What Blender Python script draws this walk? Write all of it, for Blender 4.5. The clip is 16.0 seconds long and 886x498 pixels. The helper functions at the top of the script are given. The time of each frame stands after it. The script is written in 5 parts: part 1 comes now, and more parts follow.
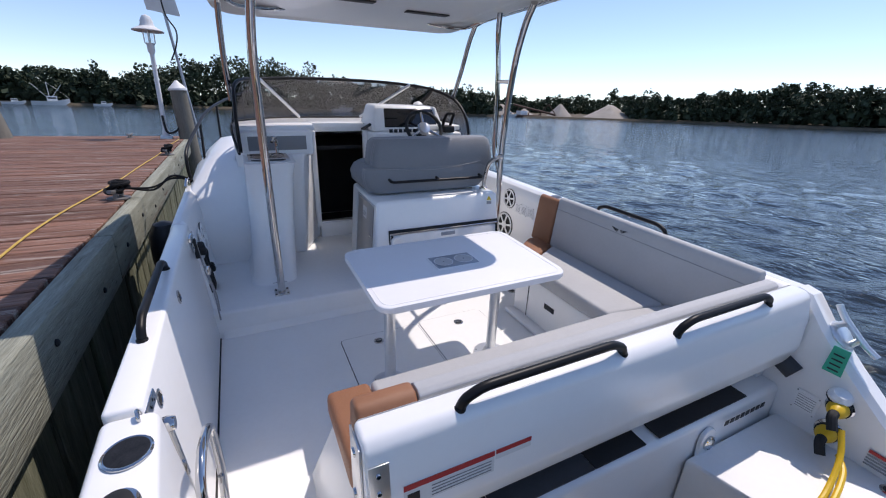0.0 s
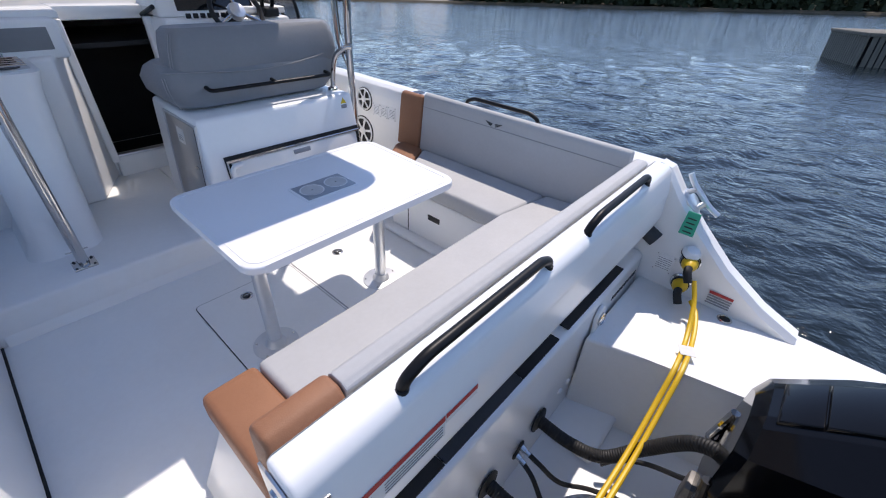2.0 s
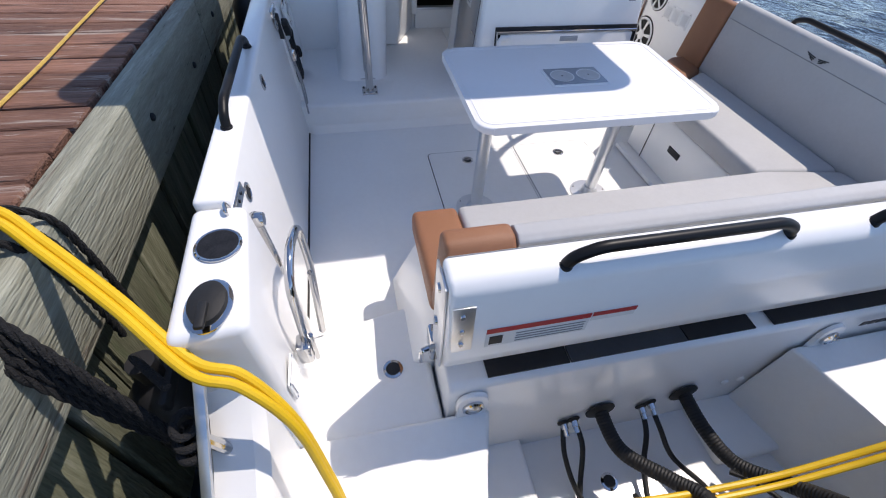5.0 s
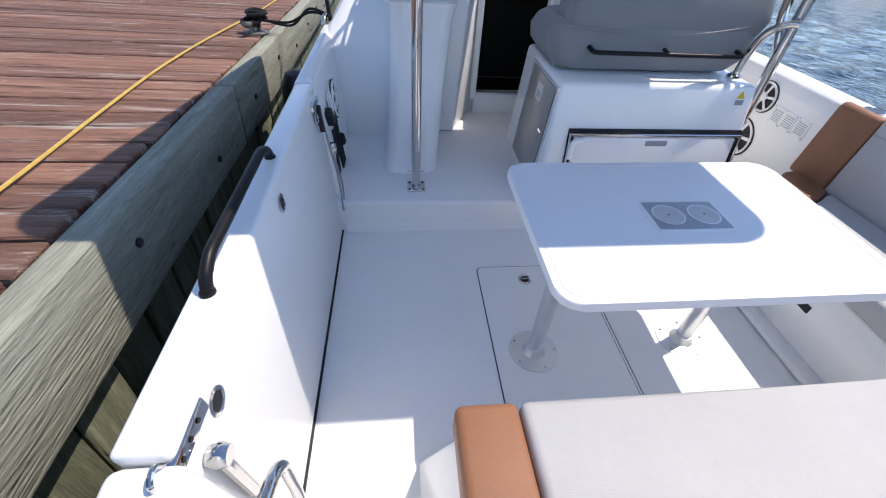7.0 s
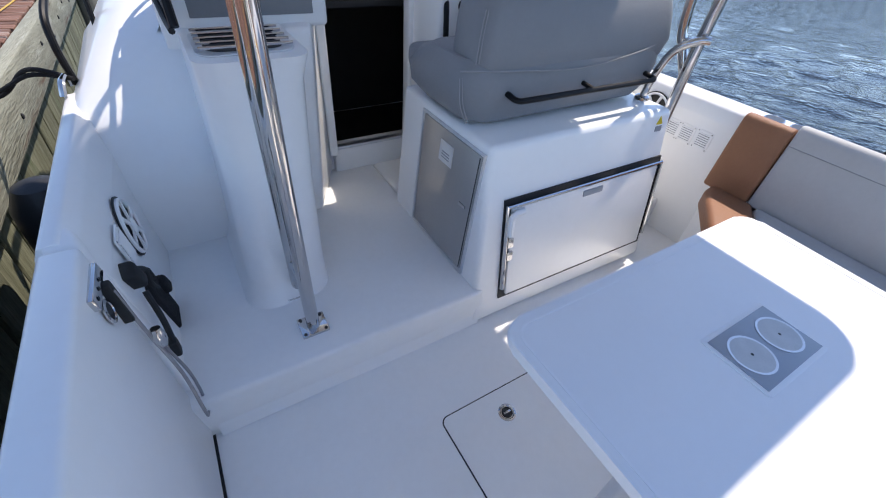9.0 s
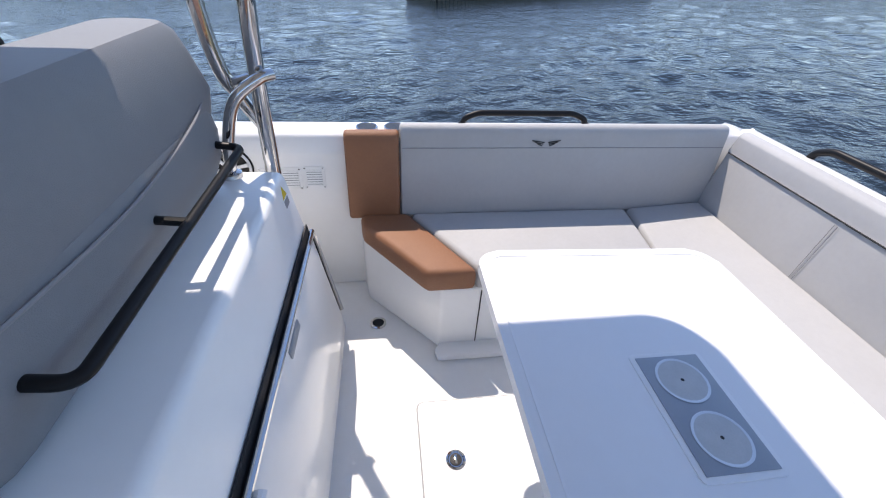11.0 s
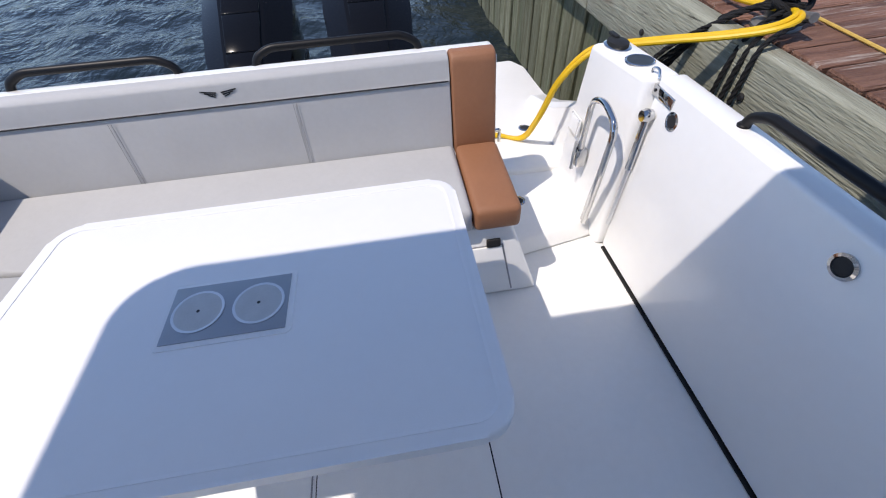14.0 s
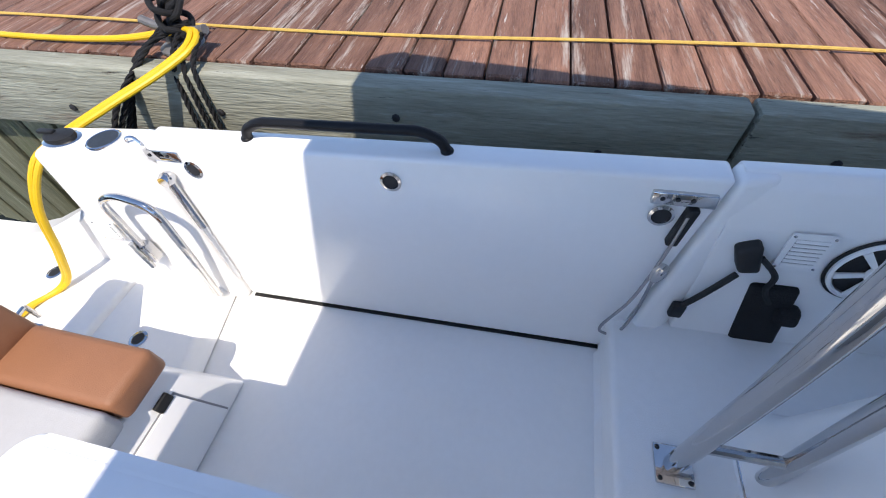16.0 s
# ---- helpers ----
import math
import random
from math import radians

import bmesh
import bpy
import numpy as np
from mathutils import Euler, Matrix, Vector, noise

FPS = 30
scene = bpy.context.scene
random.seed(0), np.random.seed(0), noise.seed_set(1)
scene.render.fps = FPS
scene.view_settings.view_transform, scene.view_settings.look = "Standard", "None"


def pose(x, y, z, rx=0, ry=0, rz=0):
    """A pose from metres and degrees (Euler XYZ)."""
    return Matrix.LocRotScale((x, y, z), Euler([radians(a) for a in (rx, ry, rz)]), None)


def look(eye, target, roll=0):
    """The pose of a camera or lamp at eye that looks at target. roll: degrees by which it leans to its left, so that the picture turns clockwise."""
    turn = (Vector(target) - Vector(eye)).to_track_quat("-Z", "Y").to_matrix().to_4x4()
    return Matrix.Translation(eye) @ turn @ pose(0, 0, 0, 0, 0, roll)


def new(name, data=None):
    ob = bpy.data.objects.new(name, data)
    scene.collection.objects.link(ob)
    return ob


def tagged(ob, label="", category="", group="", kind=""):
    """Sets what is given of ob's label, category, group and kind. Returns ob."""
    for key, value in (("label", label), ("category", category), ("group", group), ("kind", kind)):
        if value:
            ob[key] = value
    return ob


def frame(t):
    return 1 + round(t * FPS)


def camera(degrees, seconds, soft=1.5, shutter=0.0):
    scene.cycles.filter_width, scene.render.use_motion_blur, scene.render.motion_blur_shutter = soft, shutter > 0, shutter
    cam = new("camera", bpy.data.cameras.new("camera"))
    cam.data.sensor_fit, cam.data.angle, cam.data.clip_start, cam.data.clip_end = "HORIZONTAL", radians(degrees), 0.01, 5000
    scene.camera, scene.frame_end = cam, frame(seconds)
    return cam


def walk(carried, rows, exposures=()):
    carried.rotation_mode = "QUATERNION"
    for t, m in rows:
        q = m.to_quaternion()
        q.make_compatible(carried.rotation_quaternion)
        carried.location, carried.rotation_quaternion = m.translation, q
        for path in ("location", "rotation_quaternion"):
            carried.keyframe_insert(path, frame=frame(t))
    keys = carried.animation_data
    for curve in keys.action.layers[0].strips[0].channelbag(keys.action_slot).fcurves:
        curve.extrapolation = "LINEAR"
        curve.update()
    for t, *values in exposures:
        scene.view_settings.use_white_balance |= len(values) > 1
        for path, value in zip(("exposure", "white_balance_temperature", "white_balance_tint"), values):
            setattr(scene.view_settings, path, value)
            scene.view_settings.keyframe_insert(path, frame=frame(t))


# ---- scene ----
cam = camera(94.6, 16.0, soft=1.1)
# the boat sits bow up and leans a little; the path is in the boat's own frame
TRIM = Matrix.Rotation(radians(-1.2), 4, "Y") @ Matrix.Rotation(radians(3.1), 4, "X")
PATH = [
    (0, (-0.965, -0.906, 1.615), (-0.135, 0.752, 0.865), 2.1),
    (0.5, (-0.999, -0.917, 1.6), (-0.135, 0.725, 0.852), 3.3),
    (1, (-0.994, -0.93, 1.603), (-0.115, 0.689, 0.824), 3.4),
    (1.5, (-0.953, -0.839, 1.576), (0.011, 0.654, 0.659), 2.4),
    (2, (-0.892, -0.56, 1.542), (0.368, 0.503, 0.409), 3.2),
    (2.5, (-0.78, -0.423, 1.554), (0.687, 0.134, 0.314), 4.8),
    (3, (-0.638, -0.435, 1.579), (0.893, -0.22, 0.309), 5.3),
    (3.5, (-0.705, -0.519, 1.557), (0.759, -0.336, 0.208), 8.6),
    (4, (-0.798, -0.597, 1.519), (0.367, -0.094, -0.026), 11.0),
    (4.5, (-0.838, -0.647, 1.483), (-0.132, 0.306, -0.127), 6.3),
    (5, (-0.954, -0.676, 1.504), (-0.606, 0.62, 0.021), 4.1),
    (5.2, (-0.99, -0.675, 1.506), (-0.72, 0.715, 0.094), 4.7),
    (7.3, (-0.904, 0.042, 1.472), (-0.711, 1.53, 0.15), 3.6),
    (7.5, (-0.936, 0.115, 1.467), (-0.684, 1.596, 0.147), 4.7),
    (8, (-1.052, 0.382, 1.476), (-0.641, 1.829, 0.158), 6.0),
    (8.2, (-1.062, 0.468, 1.496), (-0.577, 1.891, 0.178), 5.9),
    (10.3, (-0.594, 1.388, 1.39), (0.897, 1.887, 0.153), 4.4),
    (10.5, (-0.515, 1.429, 1.4), (1.037, 1.734, 0.177), 4.3),
    (11, (-0.359, 1.533, 1.409), (1.222, 1.275, 0.211), 3.6),
    (11.5, (-0.242, 1.487, 1.438), (1.121, 0.653, 0.236), 2.0),
    (12, (-0.192, 1.38, 1.436), (0.781, 0.148, 0.197), 0.9),
    (12.5, (-0.173, 1.439, 1.423), (0.338, 0.027, 0.101), 0.2),
    (13, (-0.192, 1.505, 1.411), (0.159, 0.12, 0.011), -1.8),
    (13.5, (-0.301, 1.555, 1.407), (-0.044, 0.196, -0.038), -3.2),
    (14, (-0.372, 1.518, 1.393), (-0.525, 0.138, -0.047), -3.6),
    (14.5, (-0.357, 1.434, 1.41), (-1.067, 0.245, -0.033), -4.9),
    (15, (-0.39, 1.42, 1.438), (-1.423, 0.575, -0.051), -7.1),
    (15.5, (-0.44, 1.457, 1.448), (-1.6, 0.857, -0.066), -7.9),
    (16, (-0.462, 1.473, 1.44), (-1.694, 1.063, -0.081), -7.6),
]
EXPO = ((0.0, 0.30, 6700, 17), (2.0, 0.52, 6800, 16), (3.5, 0.64, 6850, 16), (5.0, 0.48, 6850, 15), (8.0, 0.88, 6950, 14), (10.5, 0.86, 7050, 15), (12.5, 0.28, 6850, 14), (14.0, 0.44, 6850, 14), (16.0, 0.92, 6950, 13))

walk(cam, [(t, TRIM @ look(e, g, r)) for t, e, g, r in PATH], exposures=EXPO)

# world, sun
SUN_WAY = TRIM.to_3x3() @ Vector((-0.535, -0.215, -1.0)).normalized()
world = bpy.data.worlds.new("sky")
scene.world = world
world.use_nodes = True
wn = world.node_tree
sky = wn.nodes.new("ShaderNodeTexSky")
sky.sky_type, sky.sun_disc = "NISHITA", False
sky.sun_elevation = math.asin(-SUN_WAY.z)
sky.sun_rotation = math.atan2(-SUN_WAY.x, -SUN_WAY.y)
sky.air_density, sky.dust_density, sky.ozone_density = 0.75, 0.05, 2.2
bg = wn.nodes["Background"]
bg.inputs["Strength"].default_value = 0.15
wn.links.new(sky.outputs["Color"], bg.inputs["Color"])
sun_data = bpy.data.lights.new("sun", "SUN")
sun_data.energy, sun_data.angle, sun_data.color = 2.75, radians(0.53), (1.0, 0.95, 0.89)
sun = new("sun", sun_data)
sun.matrix_basis = look((0, 0, 30), Vector((0, 0, 30)) + SUN_WAY)


# ---- materials ----
def mat(name, col, rough=0.5, metal=0.0, var=0.0, scale=8.0, bump=0.0, bscale=60.0, coat=0.0, per_object=0.0, stretch=None, trans=0.0, ior=1.45, dark=None):
    """Principled material with two scales of colour variation and fine relief."""
    m = bpy.data.materials.new(name)
    m.use_nodes = True
    nt = m.node_tree
    b = nt.nodes["Principled BSDF"]
    b.inputs["Roughness"].default_value = rough
    b.inputs["Metallic"].default_value = metal
    b.inputs["Coat Weight"].default_value = coat
    b.inputs["Coat Roughness"].default_value = 0.08
    b.inputs["Transmission Weight"].default_value = trans
    b.inputs["IOR"].default_value = ior
    b.inputs["Base Color"].default_value = (*col, 1)
    co = nt.nodes.new("ShaderNodeTexCoord")
    mp = nt.nodes.new("ShaderNodeMapping")
    nt.links.new(co.outputs["Object"], mp.inputs["Vector"])
    if stretch:
        mp.inputs["Scale"].default_value = stretch
    if per_object:
        oi = nt.nodes.new("ShaderNodeObjectInfo")
        mul = nt.nodes.new("ShaderNodeVectorMath")
        mul.operation = "SCALE"
        mul.inputs[0].default_value = (37, 51, 23)
        nt.links.new(oi.outputs["Random"], mul.inputs["Scale"])
        nt.links.new(mul.outputs[0], mp.inputs["Location"])
    if var or dark:
        n1 = nt.nodes.new("ShaderNodeTexNoise")
        n1.inputs["Scale"].default_value, n1.inputs["Detail"].default_value = scale, 6
        n2 = nt.nodes.new("ShaderNodeTexNoise")
        n2.inputs["Scale"].default_value, n2.inputs["Detail"].default_value = scale * 9, 3
        for n in (n1, n2):
            nt.links.new(mp.outputs[0], n.inputs["Vector"])
        mix = nt.nodes.new("ShaderNodeMath")
        mix.operation = "MULTIPLY_ADD"
        mix.inputs[1].default_value = 0.4
        nt.links.new(n2.outputs["Fac"], mix.inputs[0])
        half = nt.nodes.new("ShaderNodeMath")
        half.operation = "MULTIPLY"
        half.inputs[1].default_value = 0.6
        nt.links.new(n1.outputs["Fac"], half.inputs[0])
        nt.links.new(half.outputs[0], mix.inputs[2])
        ramp = nt.nodes.new("ShaderNodeValToRGB")
        ramp.color_ramp.elements[0].position, ramp.color_ramp.elements[1].position = 0.32, 0.68
        lo = dark or tuple(c * (1 - var) for c in col)
        hi = tuple(min(1, c * (1 + var * 0.6)) for c in col)
        ramp.color_ramp.elements[0].color, ramp.color_ramp.elements[1].color = (*lo, 1), (*hi, 1)
        nt.links.new(mix.outputs[0], ramp.inputs["Fac"])
        last = ramp.outputs["Color"]
        if per_object:
            hsv = nt.nodes.new("ShaderNodeHueSaturation")
            rng = nt.nodes.new("ShaderNodeMapRange")
            rng.inputs["To Min"].default_value, rng.inputs["To Max"].default_value = 1 - per_object, 1 + per_object
            nt.links.new(oi.outputs["Random"], rng.inputs["Value"])
            nt.links.new(rng.outputs[0], hsv.inputs["Value"])
            nt.links.new(last, hsv.inputs["Color"])
            last = hsv.outputs["Color"]
        nt.links.new(last, b.inputs["Base Color"])
    if bump:
        n3 = nt.nodes.new("ShaderNodeTexNoise")
        n3.inputs["Scale"].default_value, n3.inputs["Detail"].default_value = bscale, 4
        nt.links.new(mp.outputs[0], n3.inputs["Vector"])
        bp = nt.nodes.new("ShaderNodeBump")
        bp.inputs["Strength"].default_value, bp.inputs["Distance"].default_value = bump, 0.01
        nt.links.new(n3.outputs["Fac"], bp.inputs["Height"])
        nt.links.new(bp.outputs[0], b.inputs["Normal"])
    return m


gelcoat = mat("white_gelcoat", (0.885, 0.885, 0.87), 0.28, var=0.02, scale=3, bump=0.03, bscale=5, coat=0.3)
nonskid = mat("white_nonskid", (0.885, 0.885, 0.865), 0.55, var=0.03, scale=4, bump=0.25, bscale=420)
table_white = mat("table_laminate", (0.83, 0.83, 0.835), 0.42, var=0.015, scale=5, bump=0.04, bscale=300)
grey_vinyl = mat("light_grey_vinyl", (0.49, 0.49, 0.488), 0.62, var=0.05, scale=6, bump=0.22, bscale=520)
helm_vinyl = mat("helm_grey_vinyl", (0.235, 0.245, 0.26), 0.5, var=0.05, scale=6, bump=0.22, bscale=420)
tan_vinyl = mat("tan_vinyl", (0.30, 0.135, 0.068), 0.5, var=0.08, scale=9, bump=0.25, bscale=380)
# mid grey paints the shade between louvre slats; also fine printed lines and seams
vent_grey = mat("louvre_shade_and_fine_lines", (0.25, 0.25, 0.25), 0.6)
seam = mat("stitch_grey", (0.30, 0.30, 0.31), 0.7)
steel = mat("polished_steel", (0.58, 0.575, 0.57), 0.07, metal=1.0, var=0.03, scale=12)
brushed = mat("brushed_aluminium", (0.72, 0.73, 0.74), 0.35, metal=0.9, var=0.05, scale=30)
satin_grey = mat("grey_anodised", (0.33, 0.36, 0.40), 0.4, metal=0.25, var=0.04, scale=20)
cab_grey = mat("grey_locker_door", (0.46, 0.455, 0.45), 0.32, metal=0.75, var=0.04, scale=9)
black_tube = mat("black_powder_coat", (0.009, 0.009, 0.01), 0.42, var=0.1, scale=20)
rubber = mat("black_rubber", (0.015, 0.015, 0.015), 0.6, var=0.2, scale=40, bump=0.1)
# near-black paints the shade in holes and gaps; also real black parts
shade_and_black = mat("recess_shade_and_black_parts", (0.02, 0.02, 0.022), 0.6, var=0.2)
cup_grey = mat("cup_base_grey", (0.52, 0.52, 0.51), 0.4, metal=0.2, var=0.1, scale=30)
# dark metal that carries the shade of a deep cup
cup_shade = mat("cup_well_shade", (0.07, 0.062, 0.055), 0.3, metal=0.8, var=0.4, scale=30)
strip_grey = mat("dark_grey_matt", (0.055, 0.058, 0.065), 0.65, var=0.15, scale=10, bump=0.2, bscale=300)
cowl_black = mat("glossy_black_cowl", (0.005, 0.005, 0.006), 0.09, coat=0.0, var=0.1, scale=4)
cowl_top = mat("satin_black_cowl_panel", (0.018, 0.019, 0.021), 0.34, coat=0.15, var=0.1, scale=4)
for gloss in (cowl_black, cowl_top, black_tube):
    gloss.node_tree.nodes["Principled BSDF"].inputs["Specular IOR Level"].default_value = 0.28
mark_grey = mat("grey_marking", (0.10, 0.10, 0.105), 0.4, metal=0.4)
yellow = mat("yellow_cable_jacket", (0.75, 0.47, 0.015), 0.42, var=0.08, scale=14, bump=0.05)
yellow_rope = mat("yellow_line", (0.62, 0.42, 0.10), 0.75, var=0.2, scale=50, bump=0.4, bscale=260)
black_rope = mat("black_braided_rope", (0.012, 0.012, 0.013), 0.85, var=0.3, scale=60, bump=0.8, bscale=220)
grey_cord = mat("grey_wire", (0.33, 0.33, 0.34), 0.4, metal=0.6, var=0.1, scale=60)
red_ink = mat("red_label_ink", (0.45, 0.03, 0.03), 0.5)
ink = mat("black_ink", (0.02, 0.02, 0.022), 0.5)
paper = mat("label_white", (0.72, 0.72, 0.70), 0.5, var=0.05)
green_tag = mat("green_tag", (0.03, 0.42, 0.26), 0.5, var=0.06)
amber = mat("warning_yellow", (0.7, 0.5, 0.03), 0.5)
cloth_white = mat("lamp_white_paint", (0.75, 0.75, 0.74), 0.45, var=0.05, scale=8)
screen = mat("dark_display", (0.008, 0.009, 0.011), 0.08, coat=0.6)
plank_mat = mat("red_brown_stained_plank", (0.25, 0.13, 0.088), 0.8, var=0.35, scale=3.0, bump=0.9, bscale=16, per_object=0.28, stretch=(0.7, 9, 9), dark=(0.10, 0.045, 0.03))
board_mat = mat("green_weathered_board", (0.20, 0.205, 0.14), 0.85, var=0.35, scale=2.4, bump=0.7, bscale=14, per_object=0.25, stretch=(8, 8, 0.8), dark=(0.09, 0.095, 0.055))
beam_mat = mat("weathered_grey_beam", (0.31, 0.315, 0.25), 0.85, var=0.3, scale=2.4, bump=0.8, bscale=14, per_object=0.12, stretch=(8, 0.7, 8), dark=(0.20, 0.20, 0.15))
pile_mat = mat("grey_timber_pile", (0.20, 0.185, 0.15), 0.85, var=0.3, scale=2.5, bump=0.6, bscale=14, stretch=(6, 6, 0.7))
leaf_mat = mat("far_foliage", (0.046, 0.066, 0.034), 0.8, var=0.45, scale=0.12)
bank_mat = mat("river_bank", (0.13, 0.105, 0.07), 0.9, var=0.35, scale=0.2)
gravel_mat = mat("gravel_heap", (0.40, 0.36, 0.31), 0.9, var=0.15, scale=0.3, bump=0.5, bscale=2)
rust_mat = mat("rusty_iron", (0.10, 0.06, 0.045), 0.8, var=0.3, scale=1)
fender_mat = mat("black_fender", (0.02, 0.02, 0.022), 0.45, var=0.2, scale=12, bump=0.1, bscale=40)


def add_patches(m, col, low, high, scale):
    """Worn patches of another colour over a material's base colour."""
    nt = m.node_tree
    b = nt.nodes["Principled BSDF"]
    src = b.inputs["Base Color"].links[0].from_socket
    mp = next(n for n in nt.nodes if n.type == "MAPPING")
    n = nt.nodes.new("ShaderNodeTexNoise")
    n.inputs["Scale"].default_value, n.inputs["Detail"].default_value, n.inputs["Roughness"].default_value = scale, 8, 0.7
    nt.links.new(mp.outputs[0], n.inputs["Vector"])
    r = nt.nodes.new("ShaderNodeMapRange")
    r.inputs["From Min"].default_value, r.inputs["From Max"].default_value = low, high
    nt.links.new(n.outputs["Fac"], r.inputs["Value"])
    mx = nt.nodes.new("ShaderNodeMix")
    mx.data_type = "RGBA"
    mx.inputs["B"].default_value = (*col, 1)
    nt.links.new(r.outputs[0], mx.inputs["Factor"])
    nt.links.new(src, mx.inputs["A"])
    nt.links.new(mx.outputs["Result"], b.inputs["Base Color"])


add_patches(plank_mat, (0.42, 0.36, 0.31), 0.55, 0.66, 1.8)
add_patches(plank_mat, (0.07, 0.038, 0.028), 0.57, 0.66, 2.6)
add_patches(plank_mat, (0.50, 0.46, 0.42), 0.63, 0.69, 5.0)
add_patches(beam_mat, (0.15, 0.085, 0.055), 0.58, 0.68, 0.9)
add_patches(beam_mat, (0.42, 0.43, 0.36), 0.56, 0.68, 2.2)
add_patches(beam_mat, (0.07, 0.06, 0.045), 0.62, 0.68, 4.5)
add_patches(board_mat, (0.10, 0.14, 0.07), 0.55, 0.7, 0.8)
add_patches(board_mat, (0.34, 0.34, 0.27), 0.60, 0.70, 2.4)
add_patches(board_mat, (0.05, 0.05, 0.035), 0.62, 0.69, 3.6)


def glass_mat(name, tint, rough=0.0):
    """Tinted pane: part clear, part mirror."""
    m = bpy.data.materials.new(name)
    m.use_nodes = True
    nt = m.node_tree
    nt.nodes.remove(nt.nodes["Principled BSDF"])
    out = nt.nodes["Material Output"]
    tr = nt.nodes.new("ShaderNodeBsdfTransparent")
    tr.inputs["Color"].default_value = (*tint, 1)
    gl = nt.nodes.new("ShaderNodeBsdfGlossy")
    gl.inputs["Roughness"].default_value = rough
    mx = nt.nodes.new("ShaderNodeMixShader")
    mx.inputs["Fac"].default_value = 0.07
    nt.links.new(tr.outputs[0], mx.inputs[1])
    nt.links.new(gl.outputs[0], mx.inputs[2])
    nt.links.new(mx.outputs[0], out.inputs["Surface"])
    return m


tint_glass = glass_mat("smoked_acrylic", (0.56, 0.57, 0.60))
lens_glass = glass_mat("clear_lens", (0.85, 0.87, 0.88))


def water_mat():
    m = bpy.data.materials.new("river_water")
    m.use_nodes = True
    nt = m.node_tree
    b = nt.nodes["Principled BSDF"]
    b.inputs["Base Color"].default_value = (0.012, 0.019, 0.023, 1)
    b.inputs["Roughness"].default_value = 0.05
    b.inputs["IOR"].default_value = 1.333
    co = nt.nodes.new("ShaderNodeTexCoord")
    mp = nt.nodes.new("ShaderNodeMapping")
    mp.inputs["Rotation"].default_value = (0, 0, 0.5)
    mp.inputs["Scale"].default_value = (1.0, 0.8, 1.0)
    nt.links.new(co.outputs["Object"], mp.inputs["Vector"])
    prev = None
    for sc, st, dist, det in ((0.9, 0.22, 0.22, 2), (3.2, 0.55, 0.09, 3), (9.0, 0.6, 0.045, 4)):
        n = nt.nodes.new("ShaderNodeTexNoise")
        n.inputs["Scale"].default_value, n.inputs["Detail"].default_value = sc, det
        n.inputs["Distortion"].default_value = 0.3
        nt.links.new(mp.outputs[0], n.inputs["Vector"])
        bp = nt.nodes.new("ShaderNodeBump")
        bp.inputs["Strength"].default_value, bp.inputs["Distance"].default_value = st, dist
        nt.links.new(n.outputs["Fac"], bp.inputs["Height"])
        if prev:
            nt.links.new(prev.outputs[0], bp.inputs["Normal"])
        prev = bp
    nt.links.new(prev.outputs[0], b.inputs["Normal"])
    return m


water = water_mat()

# ---- building helpers ----
BASE = {}


def thing(name, base, label, category, group="", kind="", ashore=False, turn=0.0):
    """An Empty at a thing's base. Aboard, everything shares the boat's trim."""
    ob = new(name)
    ob.empty_display_size = 0.1
    m = Matrix.Translation(base) @ Matrix.Rotation(radians(turn), 4, "Z")
    ob.matrix_basis = m if ashore else TRIM @ m
    BASE[ob.name] = Vector(base)
    return tagged(ob, label, category, group, kind)


def part(name, bm, material, parent, label="", sharp=35):
    me = bpy.data.meshes.new(name)
    base = BASE[parent.name]
    bmesh.ops.translate(bm, vec=-base, verts=bm.verts)
    bmesh.ops.recalc_face_normals(bm, faces=bm.faces)
    bm.to_mesh(me)
    bm.free()
    me.materials.append(material)
    me.polygons.foreach_set("use_smooth", [True] * len(me.polygons))
    me.set_sharp_from_angle(angle=radians(sharp))
    ob = new(name, me)
    ob.parent = parent
    BASE[ob.name] = base
    if label:
        ob["label"] = label
    return ob


def solo(name, bm, material, base, label, category, group="", kind="", ashore=False, sharp=35):
    """A thing that is a single mesh."""
    me = bpy.data.meshes.new(name)
    bmesh.ops.translate(bm, vec=-Vector(base), verts=bm.verts)
    bmesh.ops.recalc_face_normals(bm, faces=bm.faces)
    bm.to_mesh(me)
    bm.free()
    me.materials.append(material)
    me.polygons.foreach_set("use_smooth", [True] * len(me.polygons))
    me.set_sharp_from_angle(angle=radians(sharp))
    ob = new(name, me)
    ob.matrix_basis = Matrix.Translation(base) if ashore else TRIM @ Matrix.Translation(base)
    BASE[ob.name] = Vector(base)
    return tagged(ob, label, category, group, kind)


def box(x0, x1, y0, y1, z0, z1, r=0.0, seg=2, bm=None):
    b = bmesh.new()
    m = Matrix.Translation(((x0 + x1) / 2, (y0 + y1) / 2, (z0 + z1) / 2)) @ Matrix.Diagonal((x1 - x0, y1 - y0, z1 - z0, 1))
    bmesh.ops.create_cube(b, size=1, matrix=m)
    if r:
        bmesh.ops.bevel(b, geom=list(b.edges), offset=r, segments=seg, profile=0.5, affect="EDGES")
    return join(bm, b)


def join(bm, b):
    if bm is None:
        return b
    me = bpy.data.meshes.new("tmp")
    b.to_mesh(me)
    b.free()
    bm.from_mesh(me)
    bpy.data.meshes.remove(me)
    return bm


